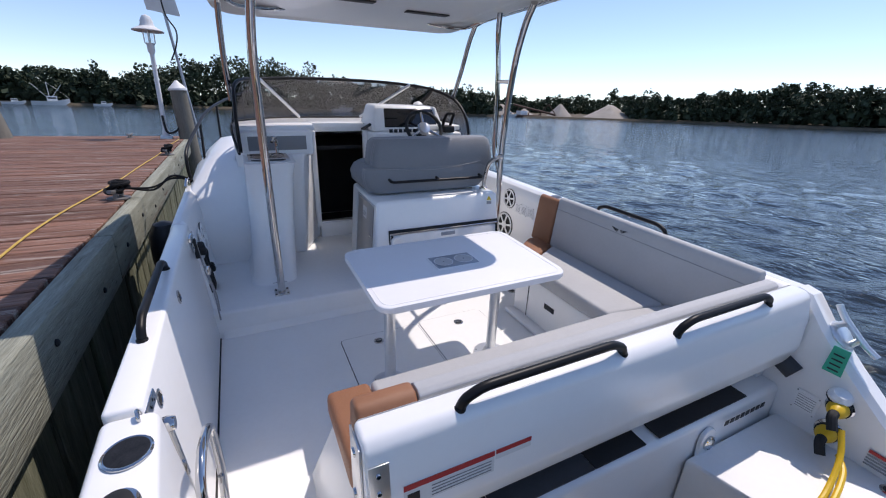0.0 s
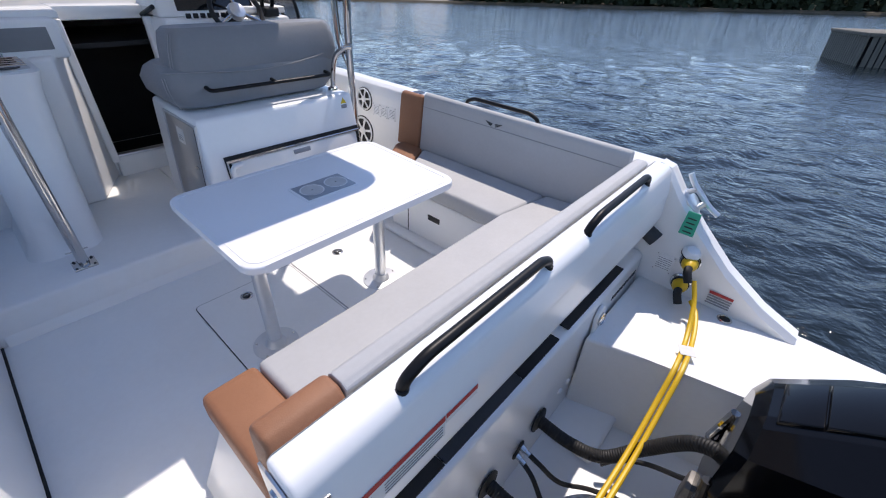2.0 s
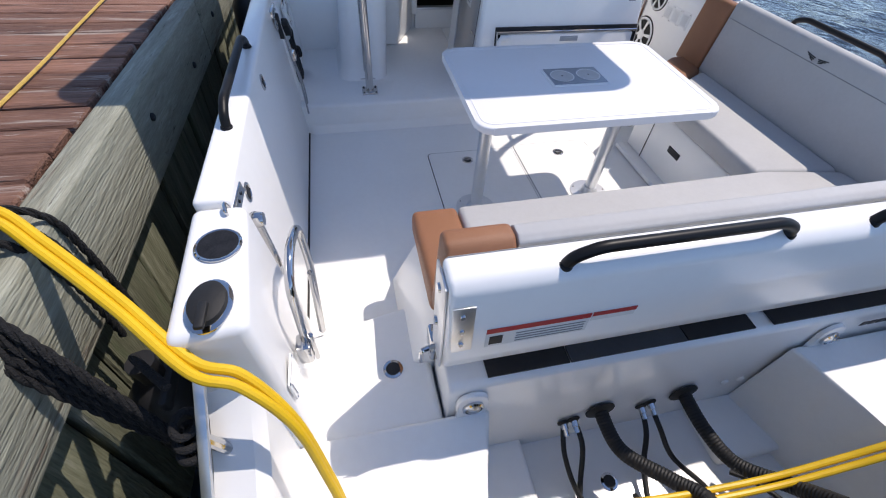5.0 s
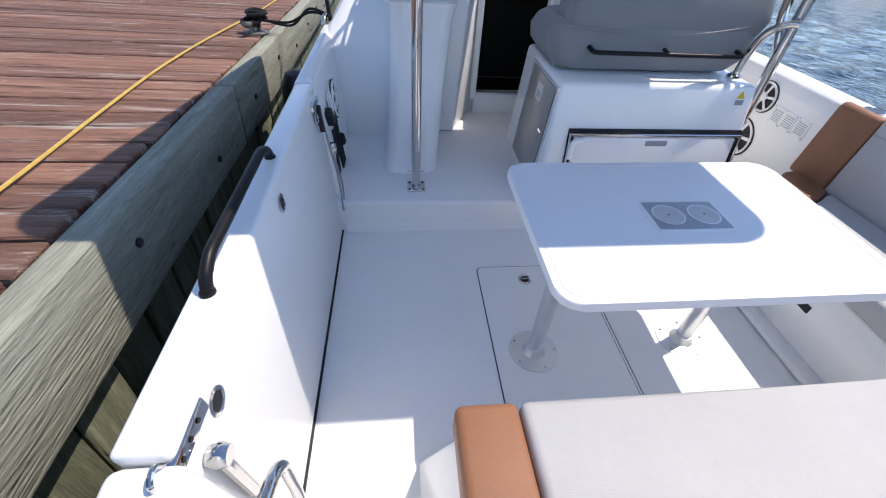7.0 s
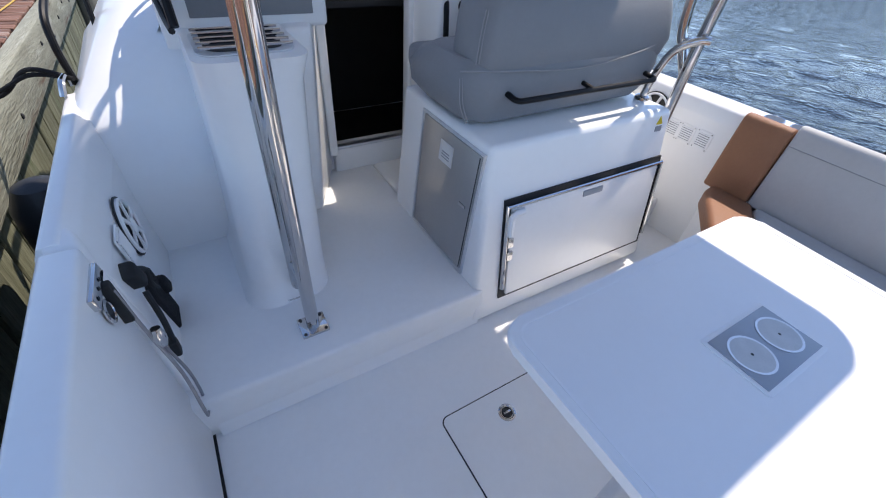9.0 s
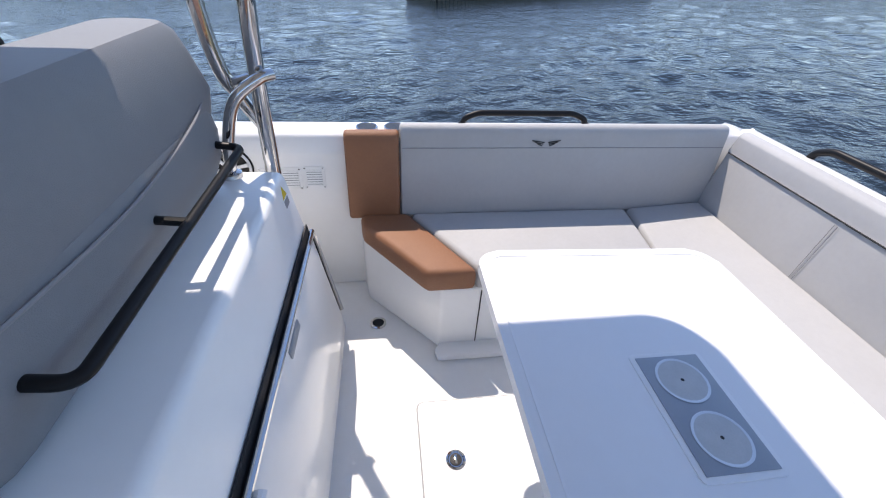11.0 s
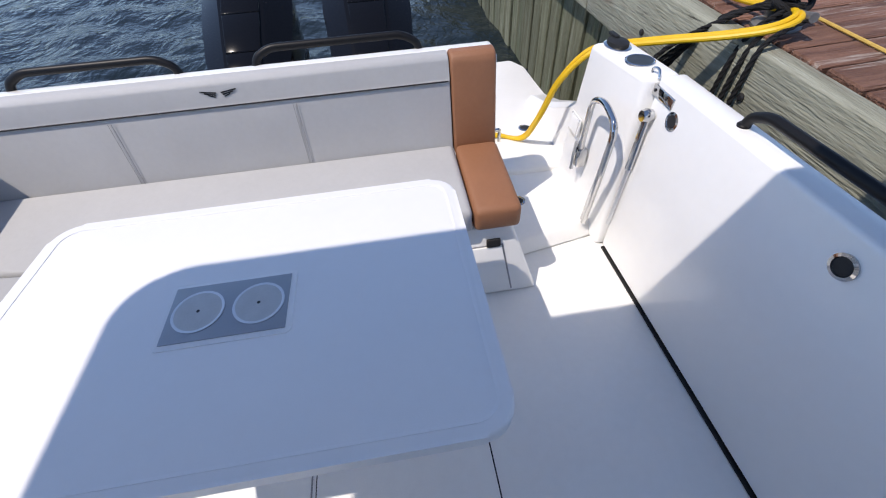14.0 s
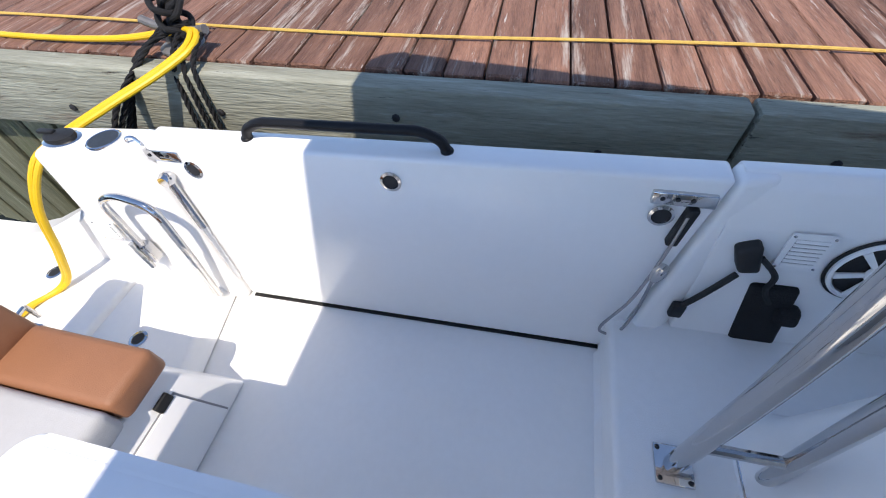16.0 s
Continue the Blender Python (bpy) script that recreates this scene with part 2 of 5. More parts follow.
def hexa(bottom, top, r=0.0, seg=2, bm=None):
    """A block between two outlines with as many corners each."""
    b = bmesh.new()
    lo = [b.verts.new(p) for p in bottom]
    hi = [b.verts.new(p) for p in top]
    b.faces.new(lo[::-1])
    b.faces.new(hi)
    n = len(lo)
    for i in range(n):
        b.faces.new((lo[i], lo[(i + 1) % n], hi[(i + 1) % n], hi[i]))
    if r:
        bmesh.ops.bevel(b, geom=list(b.edges), offset=r, segments=seg, profile=0.5, affect="EDGES")
    return join(bm, b)


def slab(outline, z0, z1, r=0.0, seg=2, bm=None):
    return hexa([(x, y, z0) for x, y in outline], [(x, y, z1) for x, y in outline], r, seg, bm)


def extrude_x(profile, x0, x1, r=0.0, seg=2, bm=None):
    return hexa([(x0, y, z) for y, z in profile], [(x1, y, z) for y, z in profile], r, seg, bm)


def extrude_y(profile, y0, y1, r=0.0, seg=2, bm=None):
    return hexa([(x, y0, z) for x, z in profile], [(x, y1, z) for x, z in profile], r, seg, bm)


def rounded(x0, x1, y0, y1, r, n=6):
    pts = []
    for cx, cy, a in ((x1 - r, y1 - r, 0), (x0 + r, y1 - r, 90), (x0 + r, y0 + r, 180), (x1 - r, y0 + r, 270)):
        for i in range(n + 1):
            t = radians(a + 90 * i / n)
            pts.append((cx + r * math.cos(t), cy + r * math.sin(t)))
    return pts


def smooth_path(pts, n=8, closed=False):
    P = [Vector(p) for p in pts]
    if len(P) < 3:
        return P
    out = []
    for i in range(len(P) - 1):
        a, b, c, d = P[max(i - 1, 0)], P[i], P[i + 1], P[min(i + 2, len(P) - 1)]
        for k in range(n):
            t = k / n
            out.append(0.5 * ((2 * b) + (c - a) * t + (2 * a - 5 * b + 4 * c - d) * t * t + (3 * b - a - 3 * c + d) * t ** 3))
    out.append(P[-1])
    return out


def bend_path(pts, r, n=6):
    """A polyline with its corners rounded."""
    P = [Vector(p) for p in pts]
    out = [P[0]]
    for i in range(1, len(P) - 1):
        u, v = (P[i - 1] - P[i]), (P[i + 1] - P[i])
        k = min(r, u.length * 0.45, v.length * 0.45)
        a, b = P[i] + u.normalized() * k, P[i] + v.normalized() * k
        for j in range(n + 1):
            t = j / n
            out.append(a * (1 - t) ** 2 + P[i] * 2 * t * (1 - t) + b * t * t)
    out.append(P[-1])
    return out


def tube(path, r, seg=12, bm=None, ribs=0.0):
    """A round bar along a path; ribs: depth of ring corrugation."""
    b = bmesh.new()
    rings = []
    side = None
    for i, p in enumerate(path):
        d = (path[min(i + 1, len(path) - 1)] - path[max(i - 1, 0)]).normalized()
        if side is None:
            side = d.cross(Vector((0.13, 0.31, 0.94))).normalized()
        side = (side - d * side.dot(d)).normalized()
        up = d.cross(side)
        rr = r - (ribs if i % 2 else 0)
        rings.append([b.verts.new(p + (side * math.cos(2 * math.pi * k / seg) + up * math.sin(2 * math.pi * k / seg)) * rr) for k in range(seg)])
    for a, c in zip(rings, rings[1:]):
        for k in range(seg):
            b.faces.new((a[k], a[(k + 1) % seg], c[(k + 1) % seg], c[k]))
    b.faces.new(rings[0][::-1])
    b.faces.new(rings[-1])
    return join(bm, b)


def loft(rings, bm=None, cap=True):
    b = bmesh.new()
    vs = [[b.verts.new(p) for p in ring] for ring in rings]
    n = len(vs[0])
    for a, c in zip(vs, vs[1:]):
        for k in range(n):
            b.faces.new((a[k], a[(k + 1) % n], c[(k + 1) % n], c[k]))
    if cap:
        b.faces.new(vs[0][::-1])
        b.faces.new(vs[-1])
    return join(bm, b)


def lathe(profile, m=None, seg=24, bm=None, cap=True):
    """Turn (radius, height) pairs about the z axis of m."""
    m = m or Matrix()
    return loft([[m @ Vector((r * math.cos(2 * math.pi * k / seg), r * math.sin(2 * math.pi * k / seg), h)) for k in range(seg)] for r, h in profile], bm, cap)


def facing(at, way):
    """A frame at a point whose z axis looks along way."""
    return Matrix.Translation(at) @ Vector(way).to_track_quat("Z", "Y").to_matrix().to_4x4()


def resample(path, step):
    out, left = [path[0]], step
    for a, b in zip(path, path[1:]):
        d, L = (b - a), (b - a).length
        at = left
        while at <= L:
            out.append(a + d * (at / L))
            at += step
        left = at - L
    return out

# ---- water, shore, dock ----
WATER = -0.50


def build_water():
    """One sheet to the horizon; a wind chop in real waves that fades as the mesh coarsens."""
    rng = np.random.default_rng(11)
    rad = np.concatenate([[0.0], 1.2 * 1.0142 ** np.arange(400), [600.0, 1100.0, 2200.0]])
    nr, na = len(rad), 760
    ang = np.arange(na) * 2 * math.pi / na
    x, y = rad[:, None] * np.cos(ang), rad[:, None] * np.sin(ang)
    step = np.maximum(rad * 0.0142, 0.012)[:, None]
    z = np.zeros_like(x)
    for lam in np.geomspace(0.24, 1.7, 44):
        way = 0.9 + rng.normal(0, 0.65)
        k = 2 * math.pi / lam
        phase = k * (x * math.cos(way) + y * math.sin(way)) + rng.uniform(0, 2 * math.pi)
        z += np.clip(lam / (3.0 * step) - 1, 0, 1) * 0.027 / k * (np.sin(phase) + 0.25 * np.cos(2 * phase))
    co = np.stack([x, y, z], -1).reshape(-1, 3)
    i, j = np.meshgrid(np.arange(nr - 1), np.arange(na), indexing="ij")
    jn = (j + 1) % na
    quads = np.stack([i * na + j, (i + 1) * na + j, (i + 1) * na + jn, i * na + jn], -1).reshape(-1, 4)
    me = bpy.data.meshes.new("water")
    me.from_pydata(co.tolist(), [], quads.tolist())
    me.polygons.foreach_set("use_smooth", [True] * len(me.polygons))
    me.materials.append(water)
    ob = new("water", me)
    ob.matrix_basis = Matrix.Translation((0, 0, WATER))
    tagged(ob, "dark blue-grey river water with small wind ripples", "water", kind="structure")


build_water()


def build_shore():
    """The far bank: one strip of earth, a wood, heaps, a loader and moored boats."""
    rng = random.Random(4)

    def reach(az):
        return 205 + 18 * math.sin(az * 3.1 + 0.5) + 9 * math.sin(az * 9.0)

    b = bmesh.new()
    # astern, bank and woods are unseen, added to darken reflections in cowls and water
    az0, az1, n = radians(-75), radians(272), 190
    rings = []
    for i in range(n + 1):
        a = az0 + (az1 - az0) * i / n
        u = Vector((math.sin(a), math.cos(a), 0))
        R = reach(a)
        rings.append([u * (R + d) + Vector((0, 0, z)) for d, z in ((0, WATER - 1), (1.5, WATER + 0.7), (60, WATER + 2.5), (260, WATER + 4), (260, WATER - 1))])
    loft(rings, b)
    solo("ground_far_bank", b, bank_mat, (0, 205, WATER), "low brown earth bank across the river, added unseen astern", "river bank", kind="structure", ashore=True)
    verts, faces = [], []

    def leaf(c, s):
        n = Vector((rng.gauss(0, 1), rng.gauss(0, 1), rng.gauss(0, 1) + 0.6)).normalized()
        a = n.orthogonal().normalized() * s
        d = n.cross(a)
        k = len(verts)
        verts.extend([c + a * rng.uniform(.6, 1.2), c + d * rng.uniform(.5, 1), c - a * rng.uniform(.6, 1.2), c - d * rng.uniform(.5, 1)])
        faces.append((k, k + 1, k + 2, k + 3))

    for i in range(1380):
        a = az0 + (az1 - az0) * (i + rng.random()) / 1380
        deg = math.degrees(a)
        gap = 33 < deg < 49
        d = rng.uniform(50, 90) if gap else (rng.uniform(3, 45) if i % 2 else rng.uniform(3, 14))
        u = Vector((math.sin(a), math.cos(a), 0))
        big = 1.0 + 0.10 * math.sin(a * 7) + 0.08 * math.sin(a * 17 + 1)
        tall = (11.0 + 8.5 * math.exp(-((deg - 2) / 11) ** 2)) * big * rng.uniform(0.72, 1.08)
        if rng.random() < 0.06:
            tall *= 1.25
        at = u * (reach(a) + d) + Vector((0, 0, WATER + 1 + d * 0.02))
        pine = rng.random() < 0.35
        q = at + Vector((rng.uniform(-1, 1), rng.uniform(-1, 1), tall * 0.7))
        k = len(verts)
        w = Vector((0.18, 0, 0))
        verts.extend([at - w, at + w, q + w * .4, q - w * .4])
        faces.append((k, k + 1, k + 2, k + 3))
        for c in range(9):
            h = rng.uniform(0.5, 0.95) if pine else rng.uniform(0.10, 0.92)
            sp = tall * (0.20 if pine else 0.30) * math.sin(math.pi * min(1, 0.25 + h * 0.75)) + 0.4
            cc = at + Vector((rng.uniform(-1, 1) * sp, rng.uniform(-1, 1) * sp, tall * h))
            cr = tall * rng.uniform(0.10, 0.16)
            for l in range(26):
                v = Vector((rng.gauss(0, 1), rng.gauss(0, 1), rng.gauss(0, .8))).normalized() * cr * rng.uniform(0.6, 1.1)
                leaf(cc + v, rng.uniform(0.4, 0.85))
        for l in range(26):
            leaf(at + Vector((rng.uniform(-3, 3), rng.uniform(-3, 3), rng.uniform(0, 4.5))), rng.uniform(0.9, 1.7))
    me = bpy.data.meshes.new("far_woods")
    me.from_pydata([tuple(v) for v in verts], [], faces)
    me.materials.append(leaf_mat)
    tagged(new("far_woods", me), "dark green mixed woodland along the far bank, added unseen astern", "woods", kind="stuff")

    def far(deg, d, z=0.0):
        a = radians(deg)
        return Vector((math.sin(a) * (reach(a) + d), math.cos(a) * (reach(a) + d), WATER + z))

    for deg, d, r, h in ((33.5, 14, 8, 6.0), (41.0, 14, 7, 6.8), (47.0, 16, 13, 7.0), (36.5, 20, 6, 4)):
        c = far(deg, d, 0.4)
        b = bmesh.new()
        rg = []
        for f in (1.0, 0.8, 0.55, 0.3, 0.08):
            rg.append([c + Vector((math.cos(t) * r * f * (1 + .08 * math.sin(3 * t + r)), math.sin(t) * r * f, h * (1 - f) * (1 + .05 * math.sin(5 * t)))) for t in [2 * math.pi * k / 24 for k in range(24)]])
        loft(rg, b)
        solo("gravel_heap", b, gravel_mat, c, "pale conical heap of gravel on the far bank", "gravel heap", group="gravel heaps", ashore=True, sharp=60)
    # loading gantry beside the heaps
    g = thing("loading_gantry", far(38.5, 8, 0.5), "rusty lattice conveyor gantry by gravel heaps", "gantry", ashore=True)
    p0, p1 = far(35, 9, 6), far(40.5, 7, 1.5)
    part("conveyor", tube([p0, p1], 0.5, 6), rust_mat, g)
    for deg in (35.5, 37, 38.5):
        part("leg", tube([far(deg, 8, 0.4), far(deg + 0.2, 8, 5 - (deg - 35.5))], 0.22, 6), rust_mat, g)
    for s in (-1.3, 1.3):
        part("derrick_leg", tube([far(39.5 + s, 9, 0.4), far(39.5, 9, 6.5)], 0.2, 6), rust_mat, g)
    c = far(36.4, 5, 0.5)
    hut = thing("work_barge", c, "low dark work barge moored below gravel heaps", "barge", ashore=True)
    part("hull", box(c.x - 9, c.x + 9, c.y - 3, c.y + 3, WATER - 0.3, WATER + 1.1, 0.2), rust_mat, hut)
    part("deckhouse", box(c.x - 3, c.x + 1, c.y - 2, c.y + 2, WATER + 1.1, WATER + 3.0, 0.1), gelcoat, hut)

    def moored(deg, d, size, rig, label):
        c = far(deg, d, 0)
        u = Vector((math.cos(radians(deg)), -math.sin(radians(deg)), 0))
        v = Vector((u.y, -u.x, 0))
        t = thing("moored_boat", c, label, "boat", group="boats moored on the far bank", ashore=True)

        def at(a, s, z):
            return c + u * a * size + v * s * size + Vector((0, 0, z * size))

        rings = []
        for a, w, zb, zt in ((-1, .22, 0, .26), (-.5, .3, -.05, .25), (.2, .3, -.05, .28), (.75, .18, 0, .38), (1.05, .02, .2, .46)):
            rings.append([at(a, -w, zt), at(a, -w * .7, zb), at(a, w * .7, zb), at(a, w, zt)])
        part("hull", loft(rings), cloth_white, t)
        part("cabin", loft([[at(a, s, z) for s, z in ((-.16, .26), (.16, .26), (.13, .6), (-.13, .6))] for a in (-.15, .4)]), cloth_white, t)
        part("cabin_window", loft([[at(a, s, z) for s, z in ((-.165, .42), (.165, .42), (.15, .52), (-.15, .52))] for a in (-.1, .35)]), screen, t)
        if rig:
            part("mast", tube([at(0, 0, .3), at(0, 0, 1.5)], .02 * size, 6), cloth_white, t)
            for s in (-1, 1):
                part("outrigger", tube([at(0, 0, .35), at(.75 * s, 0, 1.35)], .016 * size, 6), cloth_white, t)
            part("stay", tube([at(0, 0, 1.5), at(1, 0, .5)], .008 * size, 5), cloth_white, t)

    moored(-16.6, -6, 4.6, True, "white shrimp trawler with raised outriggers")
    moored(-12.6, -5, 2.6, False, "small white cabin cruiser at a far mooring")
    moored(-19.2, -4, 2.8, False, "small white motor boat at a far mooring")
    moored(12.5, -6, 5.0, False, "white work boat seen across the river")
    moored(16.2, -5, 4.5, True, "white fishing boat with bare masts")
    moored(34.5, -4, 3.6, False, "small pale motor boat below gravel heaps")


build_shore()


def build_pier():
    """A timber pier out on the river, running off at a slant."""
    x, y, top = 23.0, -1.1, 0.55
    p = thing("timber_pier", (x, y, WATER), "dark timber pier with vertical boards standing in the river", "pier", ashore=True, turn=19)
    part("deck", box(x - 0.1, x + 4.0, y - 15.0, y + 0.1, top, top + 0.13, 0.02), pile_mat, p)
    for i in range(68):
        yy = y - 15.0 + i * 0.22
        part("board", box(x - 0.04, x + 0.01, yy, yy + 0.17, WATER - 0.4, top - 0.005, 0.006, 1), pile_mat, p)
    for i in range(18):
        xx = x + 0.03 + i * 0.22
        part("board", box(xx, xx + 0.17, y - 0.01, y + 0.04, WATER - 0.4, top - 0.005, 0.006, 1), pile_mat, p)
    # near-black block paints the shade behind the pier boards
    part("backing_shade", box(x + 0.1, x + 3.9, y - 14.9, y - 0.1, WATER - 0.5, top - 0.01), shade_and_black, p)
    c = thing("meter_box", (x - 0.1, y - 6.0, 0.3), "white electric box fixed to a timber pier", "electric box", ashore=True)
    at = Matrix.Translation((x, y, 0)) @ Matrix.Rotation(radians(19), 4, "Z") @ Matrix.Translation((-x, -y, 0))
    b = box(x - 0.22, x - 0.045, y - 6.2, y - 5.85, 0.1, 0.62, 0.015)
    bmesh.ops.transform(b, matrix=at, verts=b.verts)
    part("box", b, cloth_white, c)


build_pier()

DOCK_TOP = 0.76


def DX(y):
    return -1.70 - 0.028 * y


def build_dock():
    """Timber quay along the port side: planks, cap beam, face boards."""
    dock = thing("dock", (-1.7, 0, WATER), "red-brown timber dock deck with weathered grey face boards", "dock", kind="structure", ashore=True)
    rng = random.Random(7)
    y, k = -12.0, 0
    base = BASE[dock.name]
    meshes = []
    for v in range(8):
        b = box(-7.5, 0, 0, 0.139, -0.04, 0, 0.006, 1)
        for vert in b.verts:
            vert.co.z += rng.uniform(-0.002, 0.002)
        me = bpy.data.meshes.new("plank")
        b.to_mesh(me)
        b.free()
        me.materials.append(plank_mat)
        meshes.append(me)
    while y < 11.0:
        ob = new("plank", meshes[k % 8])
        ob.parent = dock
        ob.matrix_basis = Matrix.Translation(Vector((DX(y) - 0.105 + rng.uniform(-0.012, 0.006), y, DOCK_TOP + rng.uniform(-0.004, 0.004))) - base) @ Matrix.Rotation(0.028 + rng.uniform(-0.002, 0.002), 4, "Z")
        y += 0.148 + rng.uniform(-0.001, 0.002)
        k += 1
    # cap beams end to end
    for y0, y1 in ((-12.0, -4.6), (-4.59, -1.2), (-1.19, 2.06), (2.075, 6.3), (6.31, 11.15)):
        b = hexa([(DX(y0) - 0.10, y0, DOCK_TOP - 0.31), (DX(y0), y0, DOCK_TOP - 0.31), (DX(y1), y1, DOCK_TOP - 0.31), (DX(y1) - 0.10, y1, DOCK_TOP - 0.31)],
                 [(DX(y0) - 0.10, y0, DOCK_TOP - 0.004), (DX(y0), y0, DOCK_TOP - 0.004), (DX(y1), y1, DOCK_TOP - 0.004), (DX(y1) - 0.10, y1, DOCK_TOP - 0.004)], 0.012)
        part("cap_beam", b, beam_mat, dock, "weathered grey cap timber")
    for i in range(34):
        y = -11.5 + i * 0.73
        part("bolt", lathe([(0.016, 0), (0.016, 0.006), (0.010, 0.010)], facing((DX(y) + 0.001, y, DOCK_TOP - 0.16 + 0.04 * (i % 3 - 1)), (1, 0, 0)), 8), shade_and_black, dock)
    y = -12.0
    while y < 11.0:
        w = rng.uniform(0.165, 0.20)
        off = rng.uniform(0, 0.022)
        b = box(DX(y) - 0.155 + off, DX(y) - 0.10 + off, y, y + w, WATER - 0.9, DOCK_TOP - 0.30, 0.008, 1)
        part("face_board", b, board_mat, dock)
        y += w + rng.uniform(0.008, 0.035)
    # near-black core paints the shade behind board gaps and below the planks
    part("under_dock_shade", hexa([(-9, -12, WATER - 1), (DX(-12) - 0.19, -12, WATER - 1), (DX(11.1) - 0.19, 11.1, WATER - 1), (-9, 11.1, WATER - 1)],
                            [(-9, -12, DOCK_TOP - 0.06), (DX(-12) - 0.19, -12, DOCK_TOP - 0.06), (DX(11.1) - 0.19, 11.1, DOCK_TOP - 0.06), (-9, 11.1, DOCK_TOP - 0.06)]), shade_and_black, dock)


build_dock()


def build_lamp():
    x, y, z = -2.42, 10.3, DOCK_TOP
    t = thing("street_lamp", (x, y, z), "white dock lamp post with a wide round shade", "lamp", ashore=True)
    m = Matrix.Translation((x, y, z)) @ Matrix.Rotation(radians(0.2), 4, "Y") @ Matrix.Diagonal((.57, .57, .79, 1))
    part("post", lathe([(0.22, 0), (0.22, 0.05), (0.13, 0.12), (0.085, 0.3), (0.075, 2.2)], m, 20), cloth_white, t)
    part("collar", lathe([(0.08, 2.2), (0.12, 2.26), (0.12, 2.4), (0.16, 2.46)], m, 20), cloth_white, t)
    part("globe", lathe([(0.12, 2.46), (0.13, 2.7)], m, 16), lens_glass, t)
    for k in range(4):
        a = k * math.pi / 2
        part("cage_bar", tube([m @ Vector((.16 * math.cos(a), .16 * math.sin(a), 2.46)), m @ Vector((.17 * math.cos(a), .17 * math.sin(a), 2.76))], .012, 6), cloth_white, t)
    part("shade", lathe([(0.50, 2.74), (0.51, 2.76), (0.25, 2.86), (0.21, 2.92), (0.20, 3.0), (0.13, 3.1), (0.02, 3.14)], m, 28), cloth_white, t)
    c = thing("meter_box", (x + 0.35, y, z + .35), "grey electric meter box on a post", "electric box", ashore=True)
    part("box", box(x + .25, x + .5, y - .1, y + .1, z + .45, z + .85, .015), cab_grey, c)
    part("conduit", tube(smooth_path([(x + .3, y, z + .45), (x + .25, y - .1, z + .2), (x + .05, y - .15, z + .15), (x, y - .12, z + .5)]), .025, 8), rubber, c)
    p = thing("mooring_pile", (x + .42, y, z), "round timber pile with a white pointed cap", "pile", group="mooring piles", ashore=True)
    part("trunk", lathe([(0.18, WATER - 1 - z), (0.175, 0), (0.16, 1.05)], Matrix.Translation((x + .42, y, z)) @ Matrix.Rotation(radians(-3), 4, "Y"), 20), pile_mat, p)
    part("cap", lathe([(0.185, 1.03), (0.185, 1.07), (0.02, 1.24)], Matrix.Translation((x + .42, y, z)) @ Matrix.Rotation(radians(-3), 4, "Y"), 20), cloth_white, p)
    p2 = thing("mooring_pile", (-5.3, 10.5, z), "round timber pile with a white pointed cap", "pile", group="mooring piles", ashore=True)
    part("trunk", lathe([(0.24, WATER - 1 - z), (0.22, 0), (0.19, 1.0)], Matrix.Translation((-5.3, 10.5, z)) @ Matrix.Rotation(radians(-8), 4, "Y"), 20), pile_mat, p2)
    s = thing("sign_pole", (x + 1.0, y + .3, z), "thin grey pole carrying a flat white sign and cable", "sign", ashore=True)
    part("pole", tube([Vector((x + .62, y + .3, z)), Vector((x + .20, y + .3, z + 3.7))], .03, 8), satin_grey, s)
    part("panel", hexa([(x + .02, y + .25, z + 2.62), (x + .62, y + .25, z + 2.55), (x + .62, y + .29, z + 2.55), (x + .02, y + .29, z + 2.62)],
                       [(x - .15, y + .25, z + 3.7), (x + .40, y + .25, z + 3.7), (x + .40, y + .29, z + 3.7), (x - .15, y + .29, z + 3.7)], .01), cloth_white, s)
    part("cable", tube(smooth_path([(x + .28, y + .2, z + 3.4), (x + .34, y + .15, z + 2.6), (x + .50, y + .15, z + 2.25), (x + .46, y + .15, z + 1.95), (x + .32, y + .2, z + 1.65)]), .016, 6), rubber, s)


build_lamp()


def cleat(at, turn, material, label, size=1.0, ashore=True, group=""):
    t = thing("mooring_cleat", at, label, "cleat", group=group, ashore=ashore)
    m = Matrix.Translation(at) @ Matrix.Rotation(radians(turn), 4, "Z") @ Matrix.Scale(size, 4)
    part("horn", tube([m @ p for p in smooth_path([(-.14, 0, .075), (-.08, 0, .062), (0, 0, .06), (.08, 0, .062), (.14, 0, .075)])], .015 * size, 10), material, t)
    for s in (-.045, .045):
        part("foot", tube([m @ Vector((s * 1.2, 0, 0)), m @ Vector((s, 0, .06))], .016 * size, 10), material, t)
    part("base_plate", lathe([(.075, 0), (.075, .008), (.06, .014)], m, 16), material, t)
    return t


iron = mat("galvanised_iron", (0.22, 0.21, 0.20), 0.55, metal=0.6, var=0.3, scale=20)
for yy, xx in ((3.25, -1.95), (6.75, -2.0), (10.6, -3.15), (-0.02, -1.89)):
    cleat((xx, yy, DOCK_TOP), 82, iron, "galvanised iron cleat bolted to dock planks", 1.15, group="dock cleats")


